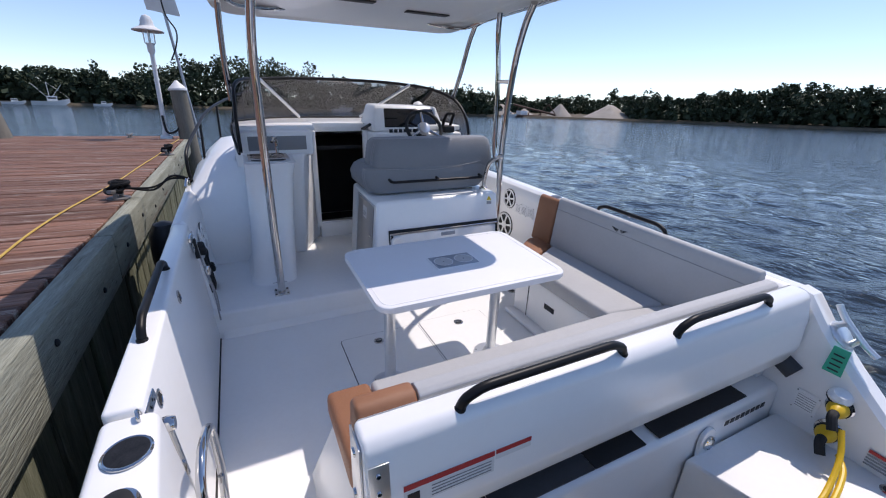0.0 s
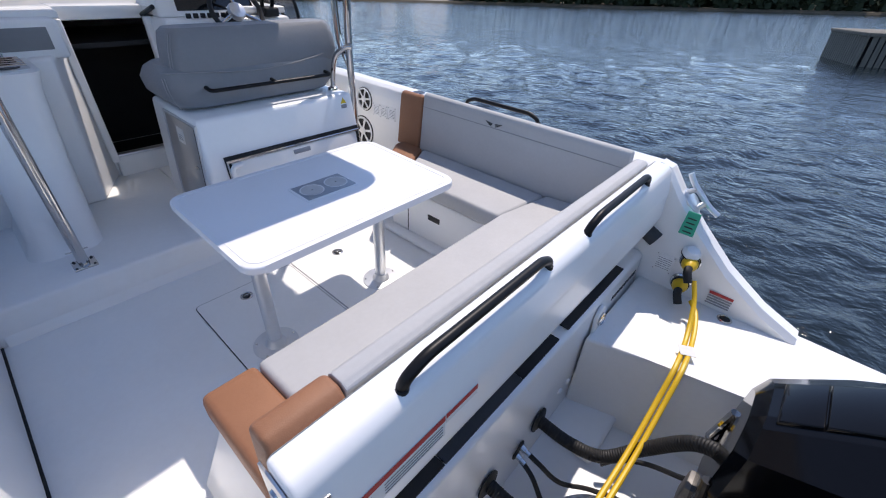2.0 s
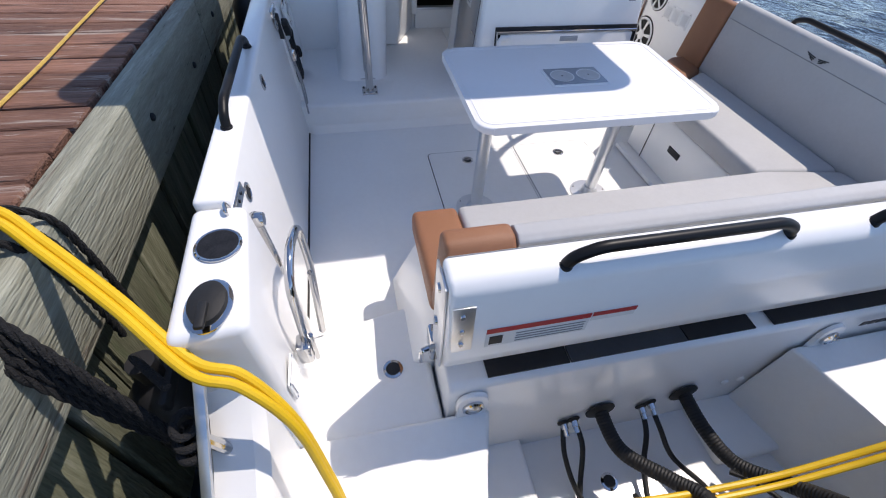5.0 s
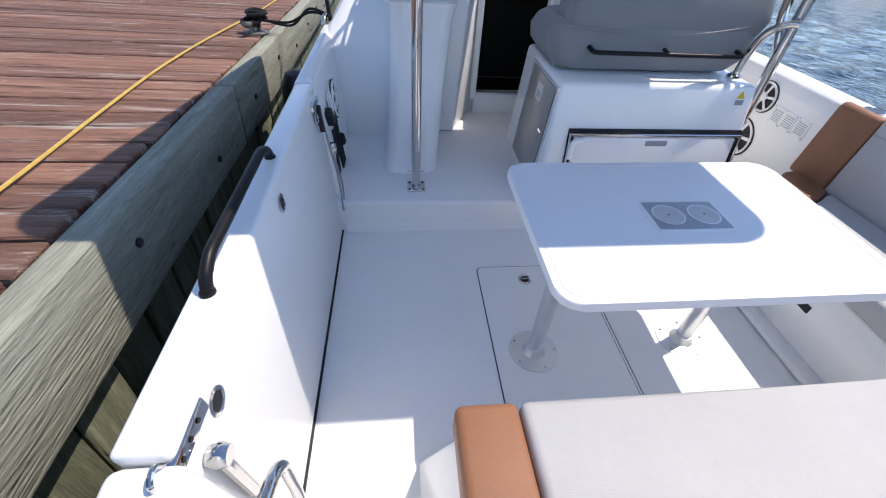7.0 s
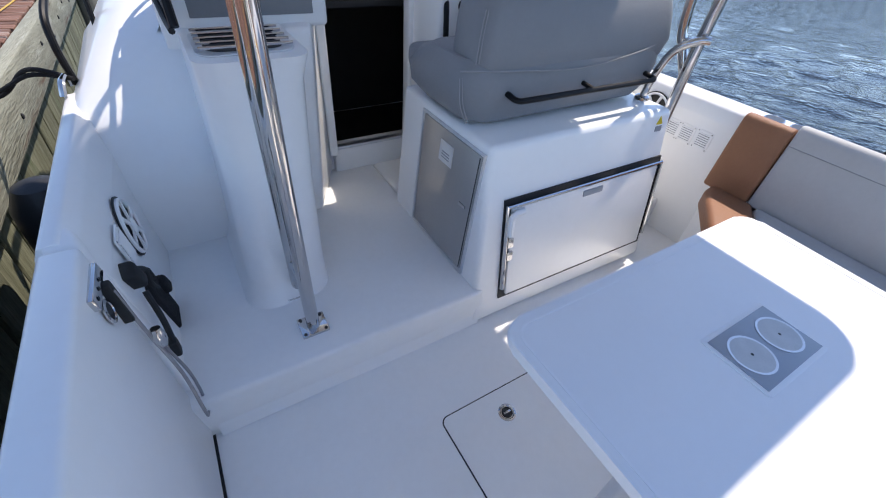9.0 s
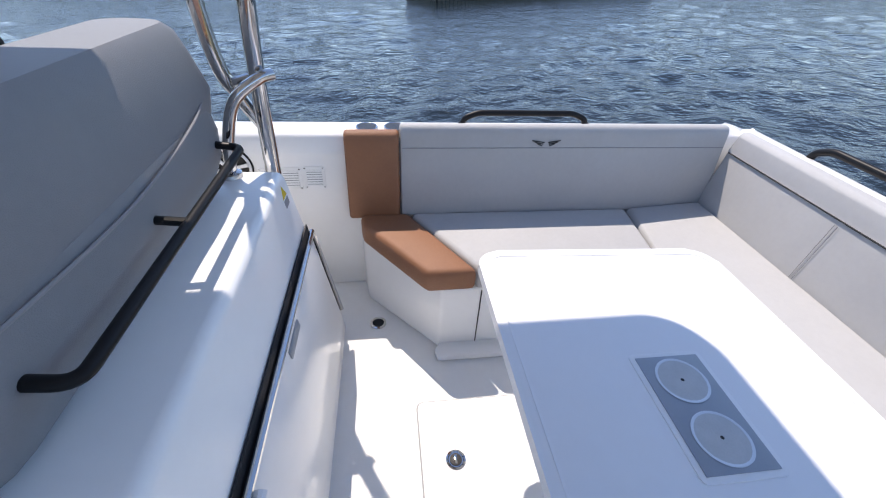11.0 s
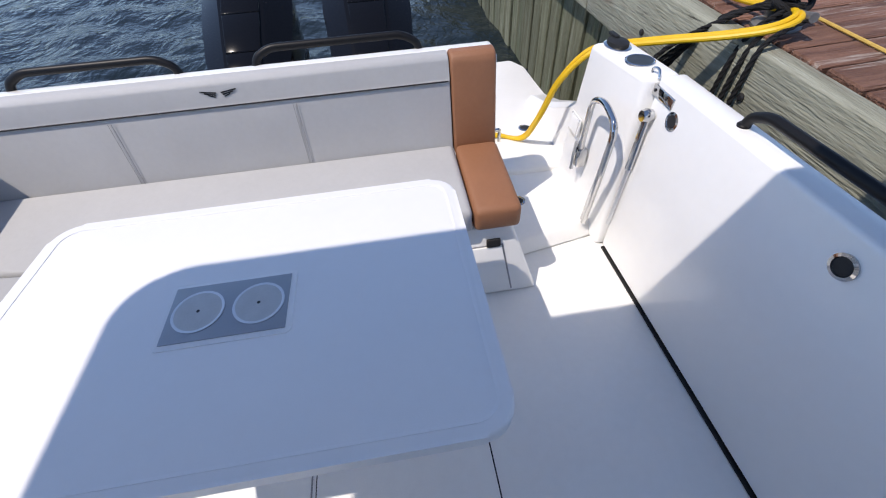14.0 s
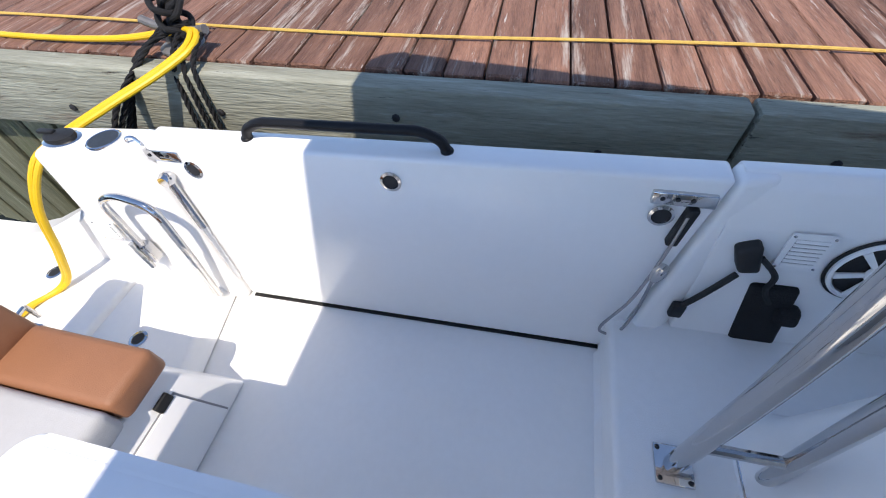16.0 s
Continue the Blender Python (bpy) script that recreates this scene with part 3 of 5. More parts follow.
def rope_coil(center, n, size, r, seed, name, label, flat=1.0):
    """A heap of rope turns round a point."""
    rng = random.Random(seed)
    t = thing(name, center, label, "rope", ashore=True)
    pts = []
    for i in range(n * 10):
        a = 2 * math.pi * i / 10 * 0.93
        k = size * (0.55 + 0.45 * math.sin(i * 0.37 + seed))
        pts.append(Vector(center) + Vector((math.cos(a) * k * rng.uniform(.8, 1.1), math.sin(a) * k * 0.8, r + 0.09 * flat * (0.5 + 0.5 * math.sin(i * 0.23)) + rng.uniform(0, .015))))
    part("rope_turn", tube(smooth_path(pts, 4), r, 8), black_rope, t)
    return t


rope_coil((-1.95, 3.25, DOCK_TOP + .03), 7, 0.085, 0.013, 2, "rope_coil", "black rope heaped over an iron dock cleat")
rope_coil((-1.89, 0.0, DOCK_TOP + .03), 6, 0.065, 0.012, 5, "rope_coil", "black braided rope wound round a dock cleat", 1.5)
rope_coil((-2.0, 6.75, DOCK_TOP + .03), 6, 0.09, 0.017, 9, "rope_coil", "black rope lying on an iron dock cleat")


def line(name, pts, r, material, label, category, ashore=True, n=10, seg=8, base=None):
    path = smooth_path(pts, n)
    t = thing(name, base or pts[0], label, category, ashore=ashore)
    part("strand", tube(path, r, seg), material, t)
    return t


def laid_rope(name, pts, r, material, label):
    """Three strands twisted round one another along a path."""
    path = resample(smooth_path(pts, 16), r * 0.9)
    t = thing(name, pts[0], label, "rope", ashore=True)
    for s in range(3):
        out, side = [], None
        for i, p in enumerate(path):
            d = (path[min(i + 1, len(path) - 1)] - path[max(i - 1, 0)]).normalized()
            if side is None:
                side = d.cross(Vector((0.2, 0.3, 0.9))).normalized()
            side = (side - d * side.dot(d)).normalized()
            a = i * 0.55 + s * 2 * math.pi / 3
            out.append(p + (side * math.cos(a) + d.cross(side) * math.sin(a)) * r * 0.55)
        part("strand", tube(out, r * 0.55, 6), material, t)
    return t


wl = TRIM.to_3x3()
# mooring lines
for k in range(2):
    e = wl @ Vector((-1.36, 3.05, 0.80))
    line("mooring_line", [(-1.92, 3.25 + k * .04, DOCK_TOP + .09), (-1.70, 3.2 + k * .06, DOCK_TOP + .09 - k * .03), (e.x - .15, e.y + .1, e.z + .0 + k * .02), tuple(e)], .009, black_rope, "taut black mooring line to a dock cleat", "rope")
for k in range(4):
    e = wl @ Vector((-1.39, -0.30, 0.47))
    laid_rope("mooring_line", [(-1.89, -0.03 + k * .03, DOCK_TOP + .10), (-1.76, -0.09 - k * .02, DOCK_TOP + .03 - .01 * k), (-1.60, -0.19 - .01 * k, DOCK_TOP - .11 - .05 * k), (-1.48, -0.26, e.z + .03 - .03 * k), tuple(e)], .0105, black_rope, "twisted black mooring line from a dock cleat to the boat")
for k in range(3):
    laid_rope("rope_tail", [(-1.88, 0.02 + k * .05, DOCK_TOP + .08), (-1.74 + .01 * k, 0.05 + k * .05, DOCK_TOP + .025), (-1.685, 0.06 + k * .05, DOCK_TOP - .12), (-1.675, 0.06 + k * .05, DOCK_TOP - .36 - .05 * k)], .0095, black_rope, "loose black rope end hanging down the dock face")
# yellow line lying on the planks
rl = random.Random(3)
pts = [(-2.05 - 0.012 * y - 0.10 * math.exp(-((y - 2.6) / 1.6) ** 2) + 0.012 * math.sin(y * 2.1), y, DOCK_TOP + .012) for y in [-5 + 0.6 * i for i in range(26)]]
line("yellow_line", pts, .0062, yellow_rope, "thin yellow line lying along the dock planks", "rope", n=5, seg=6)

# ---- the boat: hull and deck ----
def build_hull():
    t = thing("boat_hull", (0, 0, -0.5), "white gelcoat motor boat hull and deck moored at a dock", "boat")
    rings = []
    for y, w, zt, zb in ((-0.15, 1.41, -0.06, -0.75), (1.5, 1.44, -0.06, -0.78), (3.0, 1.41, -0.06, -0.75), (4.6, 1.16, 0.3, -0.65), (5.9, 0.70, 0.6, -0.4), (6.9, 0.12, 0.9, 0.2)):
        rings.append([(-w, y, zt), (-w * .93, y, zt - .4), (-w * .75, y, zb + .22), (0, y, zb), (w * .75, y, zb + .22), (w * .93, y, zt - .4), (w, y, zt)])
    part("hull_shell", loft(rings), gelcoat, t)
    # cockpit floor, two levels
    part("cockpit_floor", box(-1.26, 1.27, -0.16, 1.93, -0.05, 0.0), nonskid, t)
    part("helm_floor", box(-1.30, -0.13, 1.76, 3.1, -0.04, 0.19, 0.02, 3), nonskid, t)
    part("helm_floor", box(-0.135, 1.25, 1.90, 3.1, -0.04, 0.189, 0.02, 3), nonskid, t)
    part("step_rise", extrude_x([(1.745, 0.001), (1.765, 0.02), (1.775, 0.17), (1.757, 0.03)], -1.22, -0.15), gelcoat, t)
    part("walkway_sill", hexa([(-1.24, -0.30, 0.004), (-0.77, -0.30, 0.004), (-0.77, 0.33, 0.004), (-1.24, 0.24, 0.004)], [(-1.24, -0.30, 0.085), (-0.78, -0.30, 0.085), (-0.80, 0.28, 0.085), (-1.24, 0.19, 0.085)], 0.02, 3), nonskid, t)
    # starboard bulwark
    prof = [(1.245, 0.0), (1.25, 0.70), (1.27, 0.765), (1.31, 0.785), (1.39, 0.78), (1.44, 0.74), (1.47, 0.0)]
    part("starboard_bulwark", extrude_y(prof, -0.10, 3.0, 0.008), gelcoat, t)
    part("starboard_wing", loft([[(1.32, y, 0.0), (1.30, y, zz - .03), (1.325, y, zz), (1.41, y, zz - .005), (1.44, y, zz - .04), (1.46, y, 0.0)] for y, zz in ((-.10, .785), (-.16, .77), (-.25, .66), (-.4, .51), (-.58, .35), (-.78, .22), (-.96, .14))]), gelcoat, t)
    # port quarter
    part("port_quarter", hexa([(-1.42, -0.20, 0.0), (-1.195, -0.22, 0.0), (-1.215, 0.300, 0.0), (-1.42, 0.300, 0.0)], [(-1.39, -0.17, 0.742), (-1.225, -0.155, 0.742), (-1.265, 0.232, 0.752), (-1.40, 0.232, 0.752)], 0.025, 4), gelcoat, t)
    part("port_wing", loft([[(-1.24, y, 0.0), (-1.26, y, zz - .03), (-1.29, y, zz), (-1.385, y, zz - .005), (-1.41, y, zz - .04), (-1.43, y, 0.0)] for y, zz in ((-.16, .55), (-.22, .47), (-.32, .40), (-.5, .31), (-.72, .21), (-.95, .14))]), gelcoat, t)
    # forward port bulwark
    prof = [(-1.24, 0.0), (-1.30, 0.62), (-1.33, 0.73), (-1.36, 0.765), (-1.40, 0.76), (-1.42, 0.72), (-1.43, 0.0)]
    part("port_bulwark", extrude_y(prof, 1.95, 3.0, 0.008), gelcoat, t)
    part("gate_pillar", hexa([(-1.42, 1.795, 0.0), (-1.215, 1.80, 0.0), (-1.215, 1.88, 0.0), (-1.42, 2.0, 0.0)], [(-1.395, 1.938, 0.762), (-1.315, 1.942, 0.755), (-1.335, 2.02, 0.755), (-1.395, 2.10, 0.762)], 0.018, 3), gelcoat, t)
    # transom ledge and wall
    prof = [(0.02, -0.45), (0.02, 0.27), (-0.01, 0.285), (-0.165, 0.275), (-0.185, 0.255), (-0.205, -0.45)]
    part("transom_wall", extrude_x(prof, -0.77, 1.31, 0.01, 3), gelcoat, t)
    # swim platforms with the well between
    for s, name in ((1, "starboard_platform"), (-1, "port_platform")):
        out = [(0.62, -0.20), (1.36, -0.20), (1.40, -0.9), (1.40, -1.46), (1.33, -1.60), (0.98, -1.60), (0.80, -0.90), (0.70, -0.45)]
        out = [(x * s, y) for x, y in out]
        part(name, slab(out if s < 0 else out[::-1], -0.42, 0.115, 0.018, 3), nonskid, t)
    part("well_floor", box(-0.9, 0.9, -1.02, -0.15, -0.52, -0.42, 0.01), gelcoat, t)
    part("well_step", box(0.42, 0.84, -0.46, -0.19, -0.44, -0.34, 0.02, 3), gelcoat, t)
    part("well_step", box(-0.84, -0.42, -0.46, -0.19, -0.44, -0.34, 0.02, 3), gelcoat, t)
    part("well_transom", box(-0.86, 0.86, -1.06, -0.96, -0.75, -0.18, 0.02, 3), gelcoat, t)
    # foredeck and cabin trunk
    rings = []
    for y, w, z in ((3.07, 1.41, .75), (3.6, 1.34, .78), (4.4, 1.18, .81), (5.3, .88, .84), (6.2, .5, .86), (6.9, .10, .88)):
        rings.append([(-w, y, -.1), (-w, y, z - .04), (-w * .96, y, z), (-w * .80, y, z + .03), (-w * .66, y, z + .33 - .085 * (y - 3.07)), (-w * .3, y, z + .44 - .11 * (y - 3.07)), (w * .3, y, z + .44 - .11 * (y - 3.07)), (w * .66, y, z + .33 - .085 * (y - 3.07)), (w * .80, y, z + .03), (w * .96, y, z), (w, y, z - .04), (w, y, -.1)])
    part("foredeck", loft(rings, None, False), gelcoat, t)
    # port side trunk beside the galley
    part("side_trunk", loft([[(-1.375, y, 0.15), (-1.375, y, min(z, .755)), (-1.33, y, min(z + .01, .80)), (-1.24, y, min(z + .02, .86 + .06 * (z > .9))), (-1.12, y, z + .02), (-1.0, y, z + .04), (-0.93, y, z + .035), (-0.93, y, .15)] for y, z in ((2.60, .22), (2.605, .34), (2.64, .48), (2.71, .62), (2.81, .74), (2.94, .84), (3.10, .92), (3.3, .98), (3.6, 1.02), (4.0, 1.0))]), gelcoat, t, sharp=60)
    # bulkhead with companionway opening
    y0, y1 = 2.98, 3.06
    part("bulkhead", box(-1.0, -0.36, y0, y1, 0.15, 1.25, .012), gelcoat, t)
    part("bulkhead", box(0.12, 1.26, y0, y1, 0.15, 1.10, .012), gelcoat, t)
    part("bulkhead_sill", box(-0.36, 0.12, y0 - .03, y1, 0.15, 0.33, .012), gelcoat, t)
    part("bulkhead_lintel", box(-0.36, 0.12, y0 + .05, y1 + .3, 1.17, 1.25, .012), gelcoat, t)
    for x in (-0.39, 0.09):
        part("door_jamb", box(x, x + .045, y0 - .05, y0 + .02, .30, 1.19, .01, 3), gelcoat, t)
    part("threshold_track", box(-0.35, 0.10, y0 - .045, y0 - .005, .332, .35, .004), brushed, t)
    # near-black box paints the shade inside the cabin
    part("cabin_shade_floor", hexa([(-0.7, 3.08, .1), (.6, 3.08, .1), (.5, 4.6, .1), (-.6, 4.6, .1)], [(-0.7, 3.08, .14), (.6, 3.08, .14), (.5, 4.6, .14), (-.6, 4.6, .14)]), shade_and_black, t)
    part("cabin_shade_back", box(-0.7, .6, 3.9, 3.95, .1, 1.0), shade_and_black, t)
    part("cabin_shade_side", box(-0.72, -.68, 3.07, 3.95, .1, 1.0), shade_and_black, t)
    part("cabin_shade_side", box(.56, .6, 3.07, 3.95, .1, 1.0), shade_and_black, t)
    part("cabin_shade_roof", box(-0.7, .6, 3.12, 3.95, 1.0, 1.03), shade_and_black, t)
    # dash top under the windscreen
    part("dash_shelf", slab([(-.95, 2.85), (-.36, 2.85), (-.36, 3.1), (.12, 3.1), (.12, 2.9), (1.0, 2.75), (1.0, 3.2), (.6, 3.62), (-.6, 3.62), (-1.0, 3.2)], 1.20, 1.245, .012, 3), gelcoat, t)
    # black seam at the foot of the side gate
    part("gate_seal", box(-1.258, -1.239, .315, 1.785, .001, .007, .002), rubber, t)
    part("rub_rail", box(-1.475, -1.455, -.2, 3.0, .50, .545, .008, 2), rubber, t)
    part("rub_rail", box(1.46, 1.48, -.1, 3.0, .50, .545, .008, 2), rubber, t)
    return t


hull = build_hull()


def build_hatch():
    """Floor hatches: lids sit flush with dark joints."""
    for x0, x1, y0, y1, label in ((-0.535, 0.02, 0.48, 1.435, "white floor hatch with a dark joint and round latch"), (0.03, 0.535, 0.48, 1.455, "white floor hatch with a fine joint and round latch")):
        t = thing("floor_hatch", ((x0 + x1) / 2, (y0 + y1) / 2, 0), label, "hatch", group="floor hatches")
        part("joint", slab(rounded(x0, x1, y0, y1, .03), -.002, .0015), shade_and_black if x0 < -.3 else seam, t)
        part("lid", slab(rounded(x0 + .005, x1 - .004, y0 + .005, y1 - .005, .026), -.001, .004), nonskid, t)
        lx = -0.298 if x0 < -.3 else 0.305
        at = Matrix.Translation((lx, 1.335, .004))
        l = part("latch", lathe([(.034, 0), (.034, .003), (.028, .005), (.025, .002)], at, 24), steel, t, "round chrome latch")
        part("key_recess", lathe([(.021, .0045), (.018, .0052)], at, 16), shade_and_black, l)
        part("key_bar", box(lx - .016, lx + .016, 1.331, 1.339, .008, .0115, .001), steel, l)


build_hatch()


def drain(x, y, z, label="round chrome floor drain with a dark grate"):
    t = thing("floor_drain", (x, y, z), label, "drain", group="floor drains")
    part("ring", lathe([(.036, 0), (.036, .003), (.026, .005), (.024, .001)], Matrix.Translation((x, y, z)), 24), steel, t)
    part("grate", lathe([(.025, .0035), (.02, .004)], Matrix.Translation((x, y, z)), 16), shade_and_black, t)


drain(.954, 1.597, 0)
drain(-.926, .012, .085)
drain(-1.14, -.60, .115)
drain(1.262, -.665, .115)
drain(-.08, -.42, -.42)


def build_gate():
    t = thing("side_gate", (-1.3, 1.05, .02), "white fold-down side gate closed in the port bulwark", "gate")
    part("panel", hexa([(-1.42, .308, .018), (-1.242, .308, .018), (-1.242, 1.788, .018), (-1.42, 1.788, .018)], [(-1.40, .238, .760), (-1.305, .238, .760), (-1.315, 1.930, .760), (-1.40, 1.930, .760)], .014, 3), gelcoat, t)
    for y, z, tt in ((1.064, .683, 0), (.385, .665, 1), (1.793, .647, 2)):
        m = facing((-1.241 - (z - .018) * .0915, y, z), (1, 0, .09))
        r = part("socket", lathe([(.032, 0), (.032, .004), (.024, .006), (.022, .001)], m, 20), steel, t, "chrome ring round a dark hole")
        # flat near-black disc paints the shade in the socket
        part("socket_hole", lathe([(.022, .0035), (.018, .004)], m, 16), shade_and_black, r)
    # hasps at both ends
    for y0, y1, z in ((.225, .36, .715), (1.755, 1.905, .705)):
        h = part("hasp", hexa([(-1.318, y0, z - .018), (-1.294, y0, z - .018), (-1.294, y1, z - .022), (-1.318, y1, z - .022)], [(-1.325, y0, z + .018), (-1.298, y0, z + .018), (-1.298, y1, z + .014), (-1.325, y1, z + .014)], .004), steel, t, "polished steel hasp")
        for k in range(3):
            yy = y0 + .025 + k * .035
            # near-black dot paints each hole's shade
            part("hasp_hole", lathe([(.006, 0), (.005, .001)], facing((-1.2945, yy, z), (1, 0, 0)), 10), shade_and_black, h)
    part("pull_ring", tube(smooth_path([(-1.31, .215, .72), (-1.305, .195, .735), (-1.305, .19, .765), (-1.31, .215, .77), (-1.31, .23, .745)]), .005, 8), steel, t)
    # gas strut at the aft end and wire at the forward end
    part("strut", tube([Vector((-1.275, .29, .655)), Vector((-1.245, .305, .14))], .009, 10), brushed, t)
    part("strut_rod", tube([Vector((-1.275, .285, .66)), Vector((-1.262, .295, .42))], .014, 10), steel, t)
    part("strut_knob", lathe([(.02, -.02), (.026, 0), (.02, .02)], facing((-1.27, .285, .64), (1, 0, 0)), 12), steel, t)
    part("wire_stay", tube(smooth_path([(-1.285, 1.85, .66), (-1.265, 1.83, .50), (-1.235, 1.79, .34), (-1.222, 1.735, .20), (-1.222, 1.745, .155), (-1.222, 1.79, .165), (-1.225, 1.815, .30), (-1.255, 1.83, .47)]), .005, 6), grey_cord, t, "looped grey steel wire")
    part("wire_lug", lathe([(.014, -.03), (.02, 0), (.014, .03)], facing((-1.250, 1.835, .47), (0, .2, 1)), 12), steel, t)
    part("strut_clamp", hexa([(-1.30, 1.825, .56), (-1.272, 1.825, .56), (-1.272, 1.855, .56), (-1.30, 1.855, .56)], [(-1.31, 1.845, .68), (-1.285, 1.845, .68), (-1.285, 1.875, .68), (-1.31, 1.875, .68)], .005), rubber, t)
    return t


build_gate()


def grab_handle(p0, p1, rise, r, label, lean=(0, 0, 0), material=None, flatten=0.03):
    """A black tube rail standing on two feet."""
    p0, p1 = Vector(p0), Vector(p1)
    up = Vector(lean) + Vector((0, 0, rise))
    d = (p1 - p0).normalized()
    t = thing("handrail", (p0 + p1) / 2, label, "handrail", group="black grab handles on gunwales")
    part("rail", tube(bend_path([p0, p0 + up * .55 + d * .012, p0 + up + d * flatten * 2.2, p1 + up - d * flatten * 2.2, p1 + up * .55 - d * .012, p1], .05), r, 14), material or black_tube, t)
    for p in (p0, p1):
        part("foot", lathe([(r * 1.25, -.002), (r * 1.25, .006), (r * 1.05, .010)], Matrix.Translation(p), 14), material or black_tube, t)
    return t


grab_handle((-.515, -.145, .785), (.11, -.145, .785), .062, .015, "black tubular grab handle on the bench backrest top", lean=(0, -.01, 0))
grab_handle((.385, -.145, .785), (.975, -.145, .785), .062, .015, "black tubular grab handle on the bench backrest top", lean=(0, -.01, 0))
grab_handle((-1.355, .60, .759), (-1.355, 1.225, .759), .062, .015, "black tubular grab handle on the side gate top")
grab_handle((1.36, .64, .783), (1.36, 1.205, .783), .05, .013, "black tubular grab handle on the starboard gunwale")


# ---- L-shaped bench ----
def cushion(outline, z0, z1, r=.025):
    return slab(outline, z0, z1, r, 3)


def wedge(outline, r=.025):
    """A seat pad a little higher at the backrest than at its front."""
    return hexa([(x, y, .346) for x, y in outline], [(x, y, .480 - .030 * (y - .05) / .41) for x, y in outline], r, 3)


def build_bench():
    base = thing("bench_base", (.3, .4, 0), "white moulded base of the corner bench with recessed handles", "bench")
    part("stern_locker", box(-.755, 1.25, .015, .415, .004, .345, .012), gelcoat, base)
    part("side_locker", slab([(.79, .41), (1.25, .41), (1.25, 1.66), (1.12, 1.64), (.79, 1.34)], .004, .345, .015, 3), gelcoat, base)
    part("kick_step", slab([(.715, .43), (.80, .43), (.80, 1.33), (.76, 1.36), (.715, 1.35)], .004, .035, .01), gelcoat, base)
    h = part("recess_handle", box(.786, .792, .90, 1.00, .195, .232, .002), shade_and_black, base, "black recessed pull")
    part("locker_joint", box(.7865, .7905, 1.18, 1.184, .02, .33), shade_and_black, base)
    part("end_plinth", hexa([(-.875, .02, .004), (-.50, .02, .004), (-.50, .49, .004), (-.875, .49, .004)], [(-.760, .02, .343), (-.50, .02, .343), (-.50, .425, .343), (-.760, .425, .343)], .014, 3), gelcoat, base)

    def front(x, z, out):
        return (x, .49 - .065 * z / .343 + out, z)

    lid = part("locker_lid", hexa([front(x, z, .001) for x, z in ((-.76, .03), (-.50, .03), (-.50, .25), (-.72, .25))], [front(x, z, .010) for x, z in ((-.76, .03), (-.50, .03), (-.50, .25), (-.72, .25))], .003), gelcoat, base)
    part("lid_catch", hexa([front(x, z, .001) for x, z in ((-.715, .252), (-.66, .252), (-.66, .285), (-.715, .285))], [front(x, z, .014) for x, z in ((-.715, .252), (-.66, .252), (-.66, .285), (-.715, .285))], .003), rubber, lid, "black catch")
    part("lid_gap", hexa([front(x, z, .0005) for x, z in ((-.768, .024), (-.50, .024), (-.50, .255), (-.727, .255))], [front(x, z, .002) for x, z in ((-.768, .024), (-.50, .024), (-.50, .255), (-.727, .255))]), seam, lid)
    # seat cushions
    s1 = thing("seat_cushion", (.2, .23, .335), "light grey vinyl seat cushion along the stern", "cushion", group="bench cushions")
    part("pad", wedge([(-.605, .05), (1.187, .05), (1.187, .415), (.80, .462), (-.605, .462)]), grey_vinyl, s1)
    part("end_panel", wedge([(-.785, .055), (-.609, .055), (-.609, .462), (-.785, .462)]), tan_vinyl, s1, "tan vinyl end")
    s2 = thing("seat_cushion", (1, .85, .335), "light grey vinyl seat cushion along the starboard side", "cushion", group="bench cushions")
    part("pad", cushion([(.77, .467), (1.187, .42), (1.187, 1.44), (.77, 1.20)], .346, .450), grey_vinyl, s2)
    part("end_panel", cushion([(.77, 1.206), (1.187, 1.446), (1.187, 1.655), (1.10, 1.645), (.765, 1.40)], .346, .450), tan_vinyl, s2, "tan vinyl end")
    # starboard backrest
    b1 = thing("backrest_cushion", (1.2, .8, .425), "grey vinyl starboard backrest with tan forward end", "cushion", group="bench cushions")
    pr = [(1.185, .428), (1.25, .428), (1.285, .80), (1.265, .825), (1.235, .822), (1.222, .80)]
    part("pad", extrude_y(pr, .02, 1.478, .012, 3), grey_vinyl, b1)
    part("end_panel", extrude_y([(1.17, .428), (1.25, .428), (1.28, .775), (1.262, .80), (1.228, .798), (1.212, .775)], 1.482, 1.70, .014, 3), tan_vinyl, b1, "tan vinyl end block")
    part("seam", tube([Vector((1.2148, .03, .735)), Vector((1.2148, 1.47, .735))], .0018, 6), seam, b1)
    # stern backrest: shell, pad, tan end
    b2 = thing("backrest_cushion", (.2, -.05, .425), "light grey vinyl stern backrest in a white shell with tan end", "cushion", group="bench cushions")
    part("pad", extrude_x([(.055, .428), (-.02, .428), (-.075, .80), (-.055, .812), (-.02, .81), (-.004, .795), (.005, .725), (.012, .715)], -.605, 1.20, .006, 2), grey_vinyl, b2, sharp=18)
    part("end_panel", extrude_x([(.062, .428), (-.02, .428), (-.085, .79), (-.06, .816), (-.012, .812), (.006, .79)], -.785, -.609, .014, 3), tan_vinyl, b2, "tan vinyl end block")
    part("shell", extrude_x([(-.03, .40), (-.078, .785), (-.085, .80), (-.15, .795), (-.175, .77), (-.195, .66), (-.205, .52), (-.17, .415), (-.12, .37)], -.795, 1.285, .014, 3), gelcoat, b2, "white moulded backrest shell")
    part("groove", tube([Vector((-.60, .0145, .722)), Vector((1.19, .0145, .722))], .003, 6), shade_and_black, b2)
